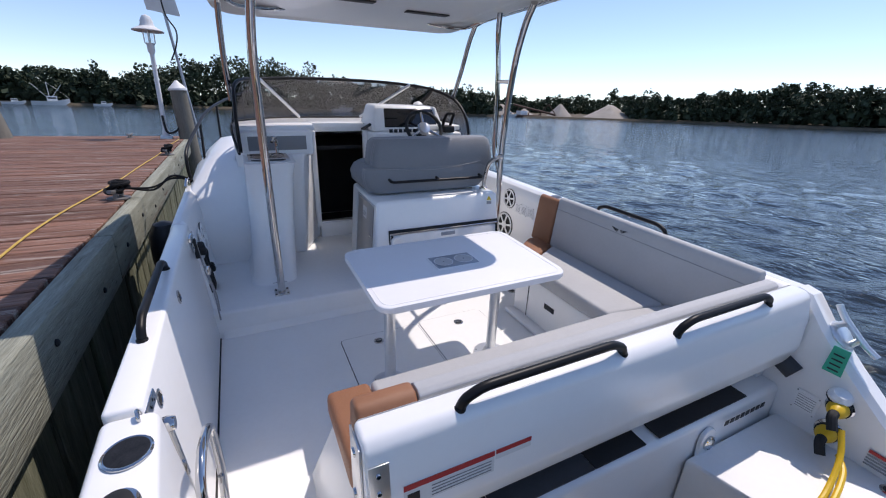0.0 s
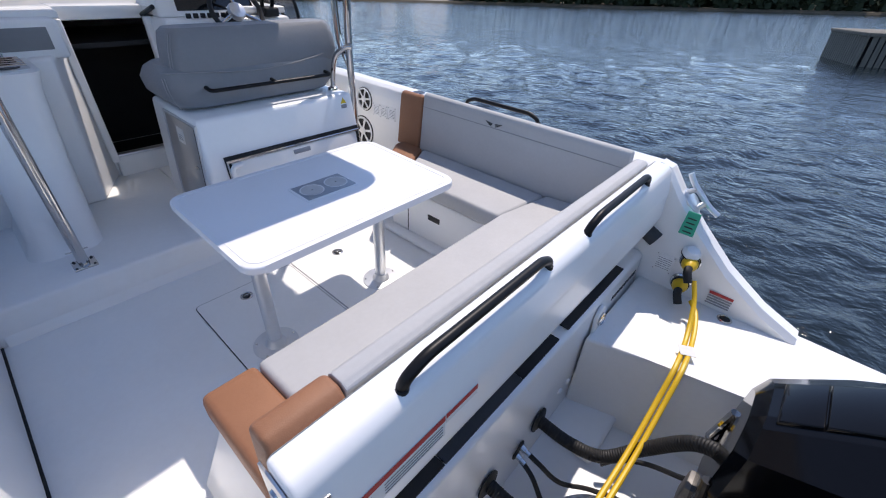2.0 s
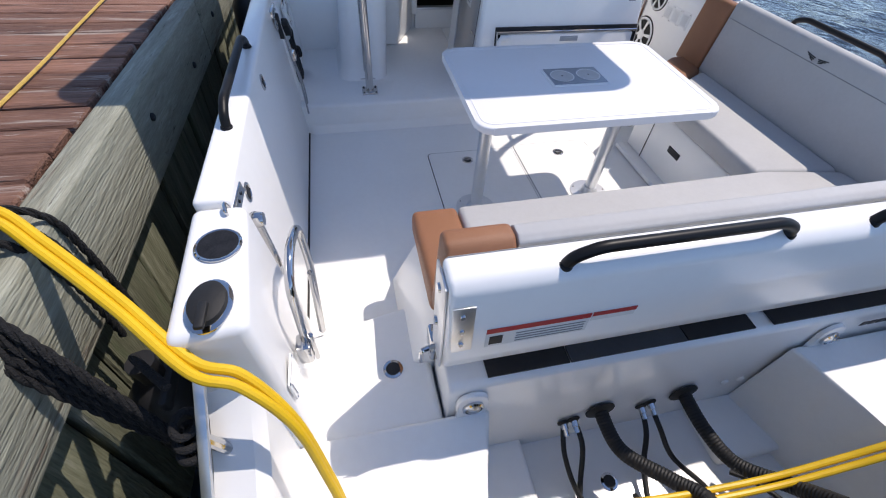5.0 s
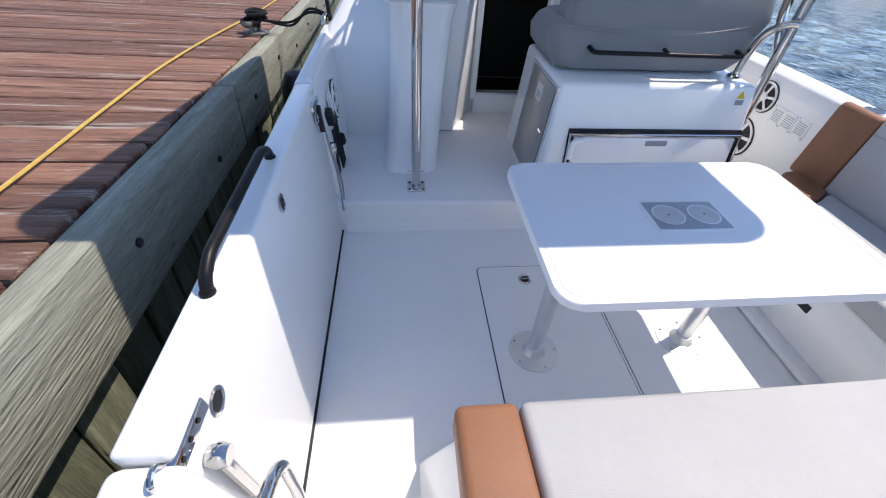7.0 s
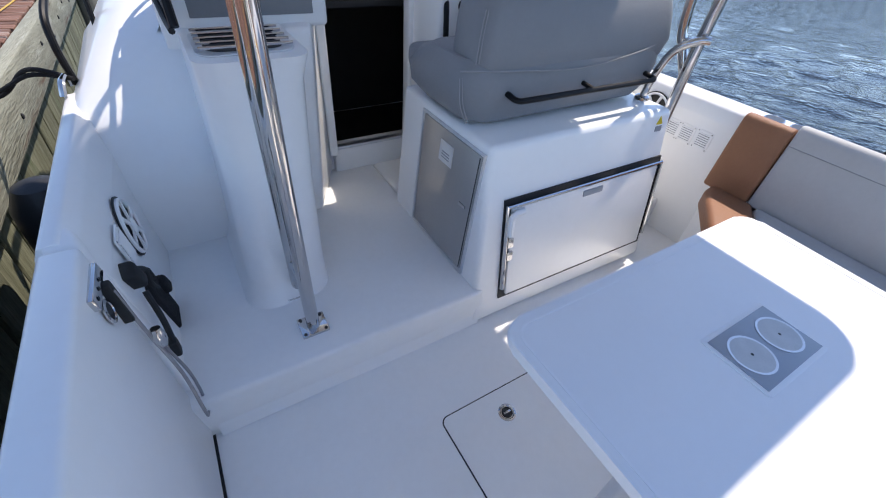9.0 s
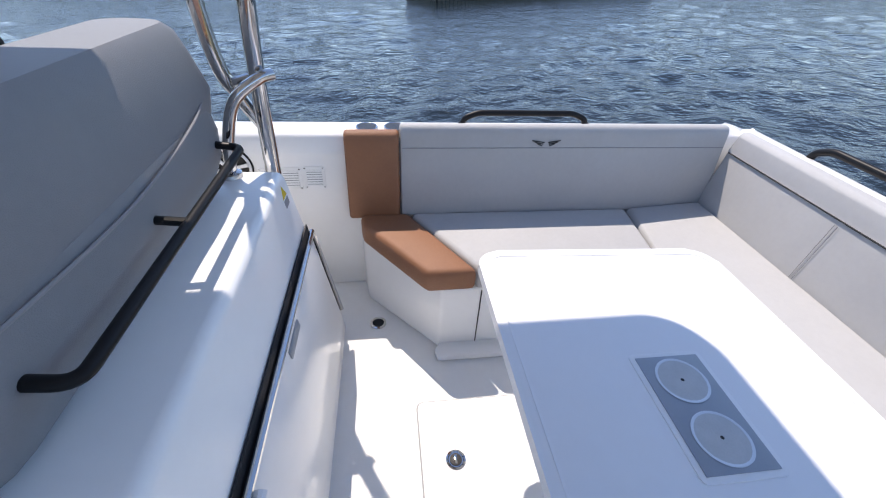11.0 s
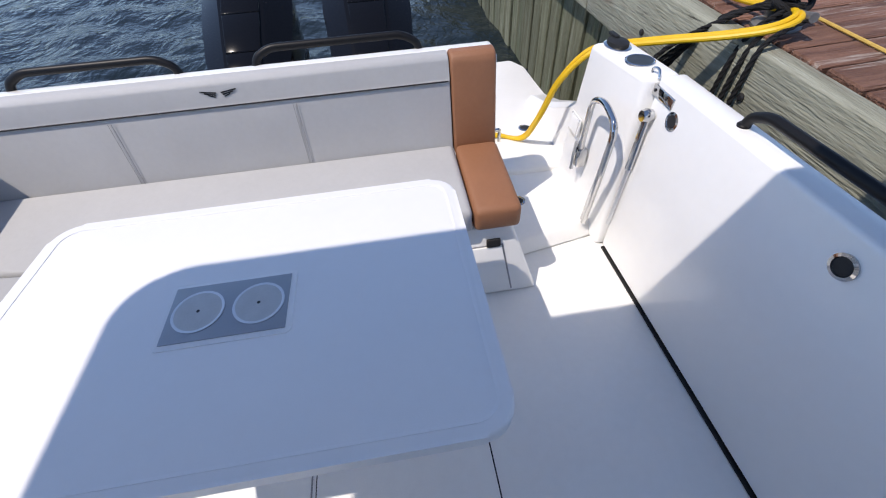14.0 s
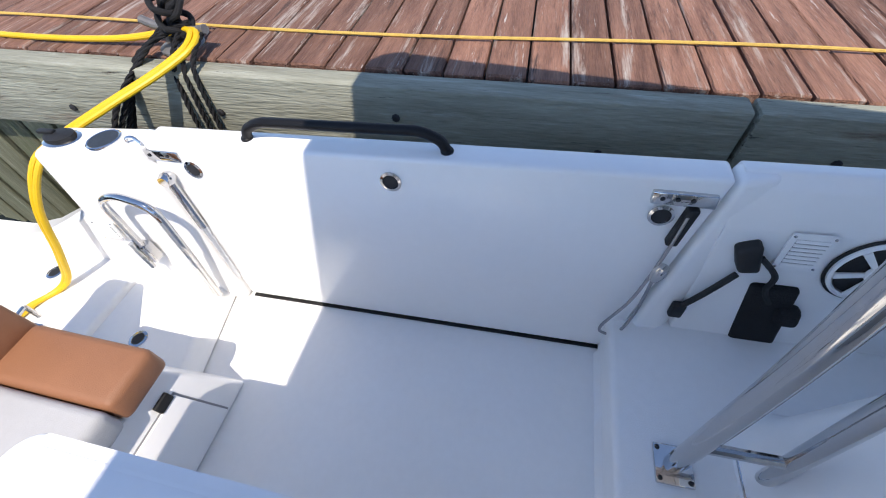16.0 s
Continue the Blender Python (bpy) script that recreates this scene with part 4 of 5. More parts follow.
    for x in (-.03, .62):
        for d in (0, .012):
            part("seam", tube([Vector((x + d, .0185, .705)), Vector((x + d, .056, .44))], .0009, 5), vent_grey, b2)
    # pivot plate at the shell's end
    br = part("hinge_bracket", box(-.803, -.796, -.16, -.06, .40, .77, .006), brushed, b2, "bare steel pivot bracket")
    part("hinge_bolt", lathe([(.014, 0), (.012, .006)], facing((-.803, -.11, .72), (-1, 0, 0)), 12), steel, br)
    part("hinge_bolt", lathe([(.014, 0), (.012, .006)], facing((-.803, -.10, .56), (-1, 0, 0)), 12), steel, br)
    fp = part("end_plate", hexa([(-.79, -.2035, .57), (-.735, -.2035, .57), (-.735, -.187, .735), (-.79, -.187, .735)], [(-.79, -.2065, .57), (-.735, -.2065, .57), (-.735, -.190, .735), (-.79, -.190, .735)], .001), brushed, b2, "bare steel end plate")
    for z in (.60, .65, .705):
        part("plate_bolt", lathe([(.008, 0), (.006, .005)], facing((-.765, -.2065 + (z - .57) * .10, z), (0, -1, .1)), 10), steel, fp)
    part("catch_arm", tube(bend_path([(-.80, -.10, .42), (-.845, -.11, .42), (-.845, -.11, .36)], .01), .008, 8), steel, b2)
    part("hinge_clevis", box(-.81, -.77, -.075, -.01, .275, .40, .008), steel, b2, "folded steel catch")
    part("pivot_tube", tube([Vector((1.30, -.14, .42)), Vector((1.30, -.22, .38))], .045, 14), strip_grey, b2)
    # dark strips under the shell, lying on the ledge
    for x0, x1, m in ((-.64, -.36, shade_and_black), (-.355, .08, strip_grey), (.085, .36, shade_and_black), (.44, 1.05, shade_and_black)):
        bm = hexa([(x0, -.168, .281), (x1, -.168, .281), (x1, -.09, .283), (x0, -.09, .283)], [(x0, -.168, .287), (x1, -.168, .287), (x1, -.09, .289), (x0, -.09, .289)])
        solo("ledge_strip", bm, m, ((x0 + x1) / 2, -.12, .28), "dark strip on the transom ledge", "pad", group="ledge pads")
    # wing emblems, drawn as plain bars
    for at, u, n in (((1.2157, .865, .757), Vector((0, -1, 0)), Vector((-1, 0, .05))), ((.225, .0005, .765), Vector((-1, 0, 0)), Vector((0, 1, .08)))):
        t = thing("emblem", at, "small dark winged emblem on a vinyl backrest", "emblem", group="emblems")
        at = Vector(at)
        n.normalize()
        up = n.cross(u) * -1 if n.cross(u).z < 0 else n.cross(u)
        for s in (-1, 1):
            for k in range(3):
                a = at + u * s * (.008 + .004 * k) + up * (-.004 - .007 * k + .006)
                c = at + u * s * (.062 - .012 * k) + up * (.010 - .007 * k)
                w = up * .0022
                bm = hexa([a - w, c - w, c + w, a + w], [p + n * .0018 for p in (a - w, c - w, c + w, a + w)])
                part("feather", bm, ink, t)


build_bench()


def build_table():
    t = thing("table", (0, .92, 0), "white laminate cockpit table on two aluminium legs", "table")
    def flare(pts):
        return [(x + (.010 + .030 * (y - .575) / .71 if x > 0 else 0), y) for x, y in pts]

    part("tabletop", slab(flare(rounded(-.513, .525, .575, 1.288, .065, 8)), .668, .700, .008, 3), table_white, t)
    rim = bmesh.new()
    o, i2 = flare(rounded(-.490, .500, .600, 1.263, .05, 8)), flare(rounded(-.484, .494, .606, 1.257, .045, 8))
    vs = [[rim.verts.new((x, y, z)) for x, y in ring] for ring, z in ((o, .6995), (o, .7015), (i2, .7015), (i2, .6995))]
    n = len(o)
    for a, c in zip(vs, vs[1:]):
        for k in range(n):
            rim.faces.new((a[k], a[(k + 1) % n], c[(k + 1) % n], c[k]))
    part("raised_lip", rim, table_white, t)
    # inset holder plate with two round cups
    x0, x1, y0, y1 = -.098, .151, .866, 1.011
    fr = part("holder_frame", slab(rounded(x0 - .012, x1 + .012, y0 - .012, y1 + .012, .012, 3), .699, .7025, .001), table_white, t)
    pl = part("holder_plate", slab([(x0, y0), (x1, y0), (x1, y1), (x0, y1)], .7025, .705, .0008), satin_grey, t, "grey metal drink-holder plate")
    for cx in (-.036, .089):
        at = Matrix.Translation((cx, .938, .7055))
        part("cup", lathe([(.054, 0), (.054, .0012), (.050, .0015), (.048, .0006)], at, 32), brushed, pl)
        part("cup_floor", lathe([(.0485, .0009), (.02, .0010)], at, 28), cup_grey, pl)
        # near-black spot paints the shade of a drain hole
        part("drain_hole", lathe([(.004, .0012), (.003, .0014)], at, 8), shade_and_black, pl)
    for base, top in (((-.362, .91, 0), (-.362, .91, .668)), ((.325, .935, 0), (.325, .935, .668))):
        base, top = Vector(base), Vector(top)
        l = part("leg", tube([base, top], .031, 20), brushed, t)
        f = part("leg_base", lathe([(.105, .004), (.105, .008), (.05, .012), (.045, .02), (.036, .05)], Matrix.Translation((base.x, base.y, 0)), 32), brushed, t)
        for k in range(5):
            a = k * 1.2566
            part("screw", lathe([(.006, .009), (.004, .012)], Matrix.Translation((base.x + .09 * math.cos(a), base.y + .09 * math.sin(a), 0)), 8), steel, f)
        part("leg_socket", lathe([(.06, -.012), (.06, 0)], Matrix.Translation((top.x, top.y, .668)), 20), brushed, t)


build_table()


def build_helm():
    # seat box with refrigerator and locker door
    t = thing("helm_seat_box", (.4, 2.2, 0), "white moulded helm seat base with side locker", "seat base")
    part("body", hexa([(-.185, 1.745, .004), (.95, 1.735, .004), (.95, 2.56, .004), (-.185, 2.56, .004)], [(-.125, 1.877, .80), (.90, 1.865, .80), (.90, 2.55, .80), (-.125, 2.55, .80)], .025, 4), gelcoat, t)

    def side(y, z, out=0.0):
        return (-.185 + .0754 * z - out, y, z)

    def plate(name, y0, y1, z0, z1, out0, out1, m, parent, label="", r=0.0):
        return part(name, hexa([side(y0, z0, out0), side(y1, z0, out0), side(y1, z1, out0), side(y0, z1, out0)], [side(y0, z0, out1), side(y1, z0, out1), side(y1, z1, out1), side(y0, z1, out1)], r), m, parent, label)

    d = plate("locker_door", 1.905, 2.335, .212, .752, -.004, .006, cab_grey, t, "flat grey locker door", .003)
    part("door_frame", tube([Vector(side(y, z, .003)) for y, z in ((1.893, .20), (2.347, .20), (2.347, .764), (1.893, .764), (1.893, .20))], .008, 6), brushed, t)
    plate("hinge_gap", 1.912, 1.918, .22, .745, .006, .0068, shade_and_black, d)
    plate("label_rim", 2.085, 2.185, .615, .705, .006, .008, brushed, d, "steel recess with a white label")
    plate("label_sheet", 2.095, 2.175, .625, .695, .008, .0088, paper, d)
    for k in range(3):
        plate("text_bar", 2.105, 2.165, .635 + k * .012, .640 + k * .012, .0088, .0093, seam, d)
    plate("door_catch", 1.945, 1.99, .505, .517, .006, .012, steel, d)
    # refrigerator drawer in the aft face
    f = thing("refrigerator", (.43, 1.88, .1), "white drop-front refrigerator with chrome edge trim", "refrigerator")

    def face(x, z, out=0.0):
        z *= 1.045
        return (x, 1.745 + .165 * z - .010 * (x + .17) - out, z)

    part("recess", hexa([face(-.05, .10, .003), face(.90, .10, .003), face(.90, .56, .003), face(-.05, .56, .003)], [face(-.05, .10, .008), face(.90, .10, .008), face(.90, .56, .008), face(-.05, .56, .008)]), shade_and_black, f)
    part("door", hexa([face(-.02, .12, .006), face(.87, .12, .006), face(.87, .525, .006), face(-.02, .525, .006)], [face(-.02, .12, .022), face(.87, .12, .022), face(.87, .525, .022), face(-.02, .525, .022)], .006), gelcoat, f)
    part("trim", tube([Vector(face(x, z, .02)) for x, z in ((-.042, .16), (-.042, .535), (.892, .535), (.892, .16))], .010, 8), steel, f, "polished trim bar")
    part("pull", hexa([face(.37, .485, .022), face(.49, .485, .022), face(.49, .512, .022), face(.37, .512, .022)], [face(.37, .485, .028), face(.49, .485, .028), face(.49, .512, .028), face(.37, .512, .028)], .003), satin_grey, f)
    for z in (.30, .36):
        part("hinge", hexa([face(-.035, z, .018), face(-.005, z, .018), face(-.005, z + .04, .018), face(-.035, z + .04, .018)], [face(-.035, z, .03), face(-.005, z, .03), face(-.005, z + .04, .03), face(-.035, z + .04, .03)], .003), steel, f)
    part("elbow", tube(bend_path([face(-.03, .42, .03), face(-.03, .51, .035), face(.03, .515, .035)], .03), .014, 10), gelcoat, f)
    # warning sticker
    s = thing("warning_sticker", face(.82, .72, 0), "small yellow warning sticker with printed lines", "sticker")
    part("triangle", hexa([face(.80, .71, .001), face(.845, .71, .001), face(.8225, .745, .001)], [face(.80, .71, .0025), face(.845, .71, .0025), face(.8225, .745, .0025)]), amber, s)
    part("print", hexa([face(.80, .68, .001), face(.845, .68, .001), face(.845, .703, .001), face(.80, .703, .001)], [face(.80, .68, .002), face(.845, .68, .002), face(.845, .703, .002), face(.80, .703, .002)]), seam, s)
    # seat
    h = thing("helm_bench", (.4, 2.25, .705), "dark grey vinyl helm bench seat with double stitched back", "seat")
    def ring(z, y0, y1, x0, x1, r):
        return [(x, y, z) for x, y in rounded(x0, x1, y0, y1, r, 5)]

    lower = [ring(.712, 2.10, 2.46, -.02, .82, .10), ring(.73, 2.07, 2.50, -.10, .88, .11), ring(.80, 2.05, 2.52, -.155, .93, .11), ring(.88, 2.05, 2.52, -.165, .95, .11), ring(.95, 2.06, 2.46, -.15, .95, .11), ring(.985, 2.075, 2.40, -.12, .93, .10)]
    part("lower_back", loft(lower), helm_vinyl, h)
    upper = [ring(.93, 2.062, 2.26, -.09, .94, .07), ring(1.0, 2.058, 2.27, -.10, .965, .07), ring(1.10, 2.085, 2.285, -.085, .965, .07), ring(1.165, 2.10, 2.29, -.07, .95, .07), ring(1.19, 2.12, 2.275, -.045, .925, .06)]
    part("upper_back", loft(upper), helm_vinyl, h)
    part("seat_pad", box(-.10, .90, 2.20, 2.60, .80, .92, .04, 4), helm_vinyl, h)
    for d in (0, .012):
        part("stitching", tube(smooth_path([(-.10 + d, 2.075, .98), (-.082 + d, 2.092, 1.08), (-.055 + d, 2.115, 1.16)]), .0022, 5), seam, h)
        part("stitching", tube(smooth_path([(-.155 + d, 2.085, .93), (-.15 + d, 2.075, .83), (-.11 + d, 2.088, .735)]), .0022, 5), seam, h)
    part("piping", tube(smooth_path([(-.15, 2.09, .955), (0, 2.053, .95), (.3, 2.05, .925), (.5, 2.05, .93), (.75, 2.052, .965), (.93, 2.08, 1.0)]), .004, 6), seam, h)
    part("rail", tube(bend_path([(.04, 2.055, .855), (.04, 1.99, .845), (.82, 1.985, .84), (.82, 2.055, .85)], .05), .0125, 12), black_tube, h, "black tubular grab rail")
    part("rail_stay", tube([Vector((.43, 1.987, .843)), Vector((.43, 2.06, .852))], .011, 10), black_tube, h)
    h.matrix_basis = TRIM @ Matrix.Translation((.38, 2.205, .80)) @ Matrix.Diagonal((1, 1, .86, 1))
    # steel arch on the seat box
    a = thing("grab_arch", (.9, 1.97, .705), "polished steel grab arch beside the helm seat", "handrail")
    part("arch", tube(smooth_path([(.885, 2.06, .70), (.885, 2.04, .82), (.892, 2.0, .93), (.92, 1.93, .985), (.95, 1.90, .99)]), .017, 12), steel, a)
    part("foot", lathe([(.035, 0), (.033, .012), (.02, .02)], Matrix.Translation((.885, 2.06, .705)), 16), steel, a)
    a.matrix_basis = TRIM @ Matrix.Translation((.87, 1.92, .80))


build_helm()


def build_console():
    g = thing("galley_unit", (-.8, 2.5, .19), "white moulded galley unit with sink and steel tray", "cabinet")
    rings = []
    for z, x0, x1, y0, r in ((.19, -1.02, -.69, 2.06, .10), (.26, -.99, -.685, 2.11, .10), (.6, -.965, -.66, 2.20, .09), (.96, -.95, -.62, 2.27, .08), (1.04, -.95, -.60, 2.27, .06)):
        rings.append([(x, y, z) for x, y in rounded(x0, x1, y0, 2.99, r, 5)])
    part("body", loft(rings), gelcoat, g)
    part("sink_bowl", slab(rounded(-.93, -.63, 2.33, 2.62, .05), 1.041, 1.046), brushed, g, "steel sink with drain tray")
    # flat near-black slab paints the shade inside the bowl
    part("sink_well_shade", slab(rounded(-.90, -.66, 2.36, 2.59, .05), 1.0465, 1.048), shade_and_black, g)
    part("tap", tube(smooth_path([(-.70, 2.62, 1.04), (-.70, 2.62, 1.16), (-.72, 2.55, 1.19), (-.74, 2.50, 1.16)]), .012, 8), steel, g)
    for k in range(5):
        part("rack_bar", tube([Vector((-.92, 2.34 + k * .055, 1.065)), Vector((-.64, 2.34 + k * .055, 1.065))], .005, 6), steel, g)
    part("locker", box(-.95, -.40, 2.70, 2.99, 1.02, 1.215, .02, 3), gelcoat, g)
    # flat panel in seat grey paints the shade of an open recess
    part("locker_recess_shade", box(-.90, -.46, 2.695, 2.705, 1.07, 1.18, .002), helm_vinyl, g)
    part("side_panel", hexa([(-.66, 2.62, .19), (-.55, 2.62, .19), (-.37, 2.99, .19), (-.66, 2.99, .19)], [(-.60, 2.62, 1.04), (-.50, 2.62, 1.04), (-.37, 2.99, 1.04), (-.60, 2.99, 1.04)], .02, 3), gelcoat, g)
    c = thing("helm_console", (.55, 2.8, .19), "white helm console with dark displays and switches", "console")
    part("body", hexa([(.10, 2.74, .19), (.98, 2.74, .19), (.98, 3.05, .19), (.10, 3.05, .19)], [(.12, 2.66, 1.19), (.98, 2.66, 1.19), (.98, 3.05, 1.19), (.12, 3.05, 1.19)], .025, 3), gelcoat, c)
    part("pod", hexa([(.13, 2.80, 1.19), (.86, 2.80, 1.19), (.90, 3.25, 1.19), (.13, 3.25, 1.19)], [(.20, 2.93, 1.415), (.82, 2.93, 1.40), (.82, 3.22, 1.40), (.20, 3.22, 1.415)], .02, 3), gelcoat, c)
    part("display", hexa([(.26, 2.815, 1.225), (.79, 2.815, 1.225), (.79, 2.83, 1.225), (.26, 2.83, 1.225)], [(.28, 2.905, 1.385), (.77, 2.905, 1.38), (.77, 2.92, 1.38), (.28, 2.92, 1.385)], .004), screen, c, "glossy dark display")
    for k in range(6):
        part("switch", box(.26 + k * .045, .29 + k * .045, 2.685, 2.70, 1.193, 1.222, .003), ink, c)
    part("grab_bar", tube(smooth_path([(.16, 2.70, 1.12), (.14, 2.655, 1.05), (.15, 2.66, .85), (.16, 2.70, .80)]), .013, 8), black_tube, c)
    part("round_socket", lathe([(.028, 0), (.028, .008), (.02, .012)], facing((.235, 2.665, 1.08), (0, -1, .06)), 16), rubber, c)
    part("dash_lip", tube([Vector((.09, 2.72, 1.26)), Vector((.11, 3.08, 1.18))], .014, 8), black_tube, c)
    w = thing("steering_wheel", (.55, 2.6, 1.2), "black steering wheel with polished steel spokes", "steering wheel")
    m = facing((.555, 2.60, 1.235), (0, -.82, .55))
    part("rim", tube([m @ Vector((.165 * math.cos(2 * math.pi * k / 40), .165 * math.sin(2 * math.pi * k / 40), 0)) for k in range(41)], .016, 10), rubber, w)
    part("hub", lathe([(.055, -.02), (.06, 0), (.05, .02), (.02, .028)], m, 24), brushed, w)
    part("column", lathe([(.06, -.12), (.045, -.02)], m, 16), rubber, w)
    for a in (90, 210, 330):
        part("spoke", tube([m @ Vector((.04 * math.cos(radians(a)), .04 * math.sin(radians(a)), 0)), m @ Vector((.16 * math.cos(radians(a)), .16 * math.sin(radians(a)), 0))], .013, 8), steel, w)
    th = thing("throttle_lever", (.82, 2.62, 1.19), "black twin throttle lever on the helm console", "throttle")
    part("base", box(.77, .88, 2.62, 2.76, 1.19, 1.25, .015, 3), rubber, th)
    part("lever", tube(smooth_path([(.79, 2.70, 1.24), (.785, 2.66, 1.31), (.80, 2.62, 1.36), (.86, 2.62, 1.36), (.865, 2.66, 1.31), (.865, 2.70, 1.24)]), .014, 10), black_tube, th)


build_console()


def build_windscreen():
    t = thing("windscreen", (0, 3.3, 1.25), "smoked wraparound windscreen in a thin black frame", "windscreen")
    top = smooth_path([(-.96, 2.45, 1.10), (-.955, 2.62, 1.40), (-.92, 2.85, 1.57), (-.72, 3.12, 1.60), (-.35, 3.28, 1.615), (.1, 3.30, 1.615), (.5, 3.22, 1.60), (.80, 3.02, 1.56), (.96, 2.80, 1.47), (1.0, 2.62, 1.30), (1.0, 2.56, 1.10)], 6)
    foot = smooth_path([(-.97, 2.45, 1.09), (-.98, 2.65, 1.10), (-1.0, 3.0, 1.24), (-.9, 3.35, 1.25), (-.5, 3.62, 1.25), (.1, 3.66, 1.25), (.55, 3.60, 1.25), (.92, 3.35, 1.25), (1.03, 3.0, 1.24), (1.03, 2.7, 1.10), (1.0, 2.56, 1.09)], 6)
    b = bmesh.new()
    va, vb = [b.verts.new(p) for p in top], [b.verts.new(p) for p in foot]
    n2 = len(va)
    vc, vd = [b.verts.new(p + Vector((0, .005, .002))) for p in top], [b.verts.new(p + Vector((0, .005, .002))) for p in foot]
    for i in range(n2 - 1):
        b.faces.new((va[i], va[i + 1], vb[i + 1], vb[i]))
        b.faces.new((vd[i], vd[i + 1], vc[i + 1], vc[i]))
    g = part("pane", b, tint_glass, t)
    g.visible_shadow = False
    part("top_frame", tube(top, .014, 8), black_tube, t)
    part("foot_frame", tube(foot, .010, 8), rubber, t)
    for p, q in (((-.74, 3.08, 1.60), (-.40, 3.45, 1.27)), ((.62, 3.12, 1.59), (.20, 3.45, 1.27))):
        part("strut", tube([Vector(p), Vector(q)], .014, 8), brushed, t)
    part("corner_post", tube([Vector((.82, 3.0, 1.56)), Vector((.70, 3.35, 1.27))], .016, 8), rubber, t)
    a = thing("antenna_dome", (.52, 3.15, 1.41), "small white antenna dome on the helm console", "antenna")
    part("dome", lathe([(.045, 0), (.05, .012), (.035, .03), (.008, .04)], Matrix.Translation((.70, 3.1, 1.402)), 20), gelcoat, a)


build_windscreen()


def build_top():
    t = thing("hardtop", (0, 2.0, .19), "white hardtop roof on polished steel posts", "hardtop")
    def zz(y):
        return 2.19 - .055 * (y - 1.1)
    out = []
    for x, y in rounded(-1.07, 1.07, 1.12, 3.06, .13, 8):
        k = max(0, (y - 1.5) / 1.5)
        out.append((x * (1 - (.06 if x > 0 else .14) * k) * (1 if x > 0 else 1.09), y))
    ins = [(x * .95, 2.09 + (y - 2.09) * .95) for x, y in out]
    part("roof", loft([[(x, y, zz(y) - .035) for x, y in ins], [(x, y, zz(y) - .01) for x, y in out], [(x, y, zz(y) + .03) for x, y in out], [(x * .98, y, zz(y) + .06) for x, y in ins]]), gelcoat, t, "white moulded roof panel")
    ins2 = [(x * .72, 2.09 + (y - 2.09) * .72) for x, y in out]
    part("headliner", loft([[(x, y, zz(y) - .050) for x, y in ins2], [(x * 1.04, y, zz(y) - .034) for x, y in ins2]]), gelcoat, t)
    for x0, x1, y0, y1 in ((-.35, -.05, 2.0, 2.08), (.22, .55, 2.15, 2.22)):
        part("recess_light", box(x0, x1, y0, y1, zz(y0) - .060, zz(y0) - .049, .003), strip_grey, t)
    for s in (-1, 1):
        x = .93 * s if s > 0 else -.828
        a = smooth_path([(x, 1.905, .19), (x, 1.895, .8), (x, 1.85, 1.4), (x * 1.0, 1.78, 1.75), (x * .98, 1.62, 2.02), (x * .95, 1.52, 2.13)], 8)
        c = smooth_path([(x, 2.11, .19), (x, 2.06, .8), (x, 2.02, 1.4), (x, 2.0, 1.75), (x * .97, 1.96, 2.0), (x * .95, 1.90, 2.11)], 8)
        if s > 0:
            a = smooth_path([(1.0, 2.06, .19), (.975, 1.98, .42), (.955, 1.92, .60), (x, 1.89, 1.15), (x, 1.83, 1.7), (x * .98, 1.72, 1.98), (x * .94, 1.58, 2.12)], 8)
            c = smooth_path([(.955, 1.915, .93), (.945, 1.96, 1.02), (x, 2.0, 1.16), (x, 2.03, 1.7), (x * .98, 2.04, 1.96), (x * .94, 1.98, 2.11)], 8)
        part("post", tube(a, .024, 14), steel, t, "polished steel post")
        part("post", tube(c, .021, 14), steel, t, "polished steel post")
        for z in ((1.05, 1.62) if s > 0 else (.40, 1.62)):
            ia = min(a, key=lambda p: abs(p.z - z))
            ic = min(c, key=lambda p: abs(p.z - z))
            part("rung", tube([ia, ic], .014, 10), steel, t)
        f = part("base_plate", box(a[0].x - .05, a[0].x + .05, a[0].y - .045, a[0].y + .05, .19, .202, .003), steel, t)
        if s < 0:
            part("base_plate", box(c[0].x - .05, c[0].x + .05, c[0].y - .045, c[0].y + .05, .19, .202, .003), steel, t)
        for dx in (-.038, .038):
            for dy in (-.035, .04):
                part("bolt", lathe([(.007, 0), (.005, .005)], Matrix.Translation((a[0].x + dx, a[0].y + dy, .202)), 8), shade_and_black, f)
        # raked front strut and rail under the roof
        part("front_strut", tube(smooth_path([(.97 * s, 2.9, 1.44), (.98 * s, 2.75, 1.7), (.97 * s, 2.55, 2.02), (.96 * s, 2.35, 2.10), (.94 * s, 1.5, 2.145)]), .020, 12), steel, t)
        part("roof_rail", tube(smooth_path([(.55 * s, 2.55, 2.07), (.66 * s, 2.5, 2.05), (.85 * s, 2.47, 2.05), (.95 * s, 2.4, 2.09)]), .015, 10), steel, t)


build_top()


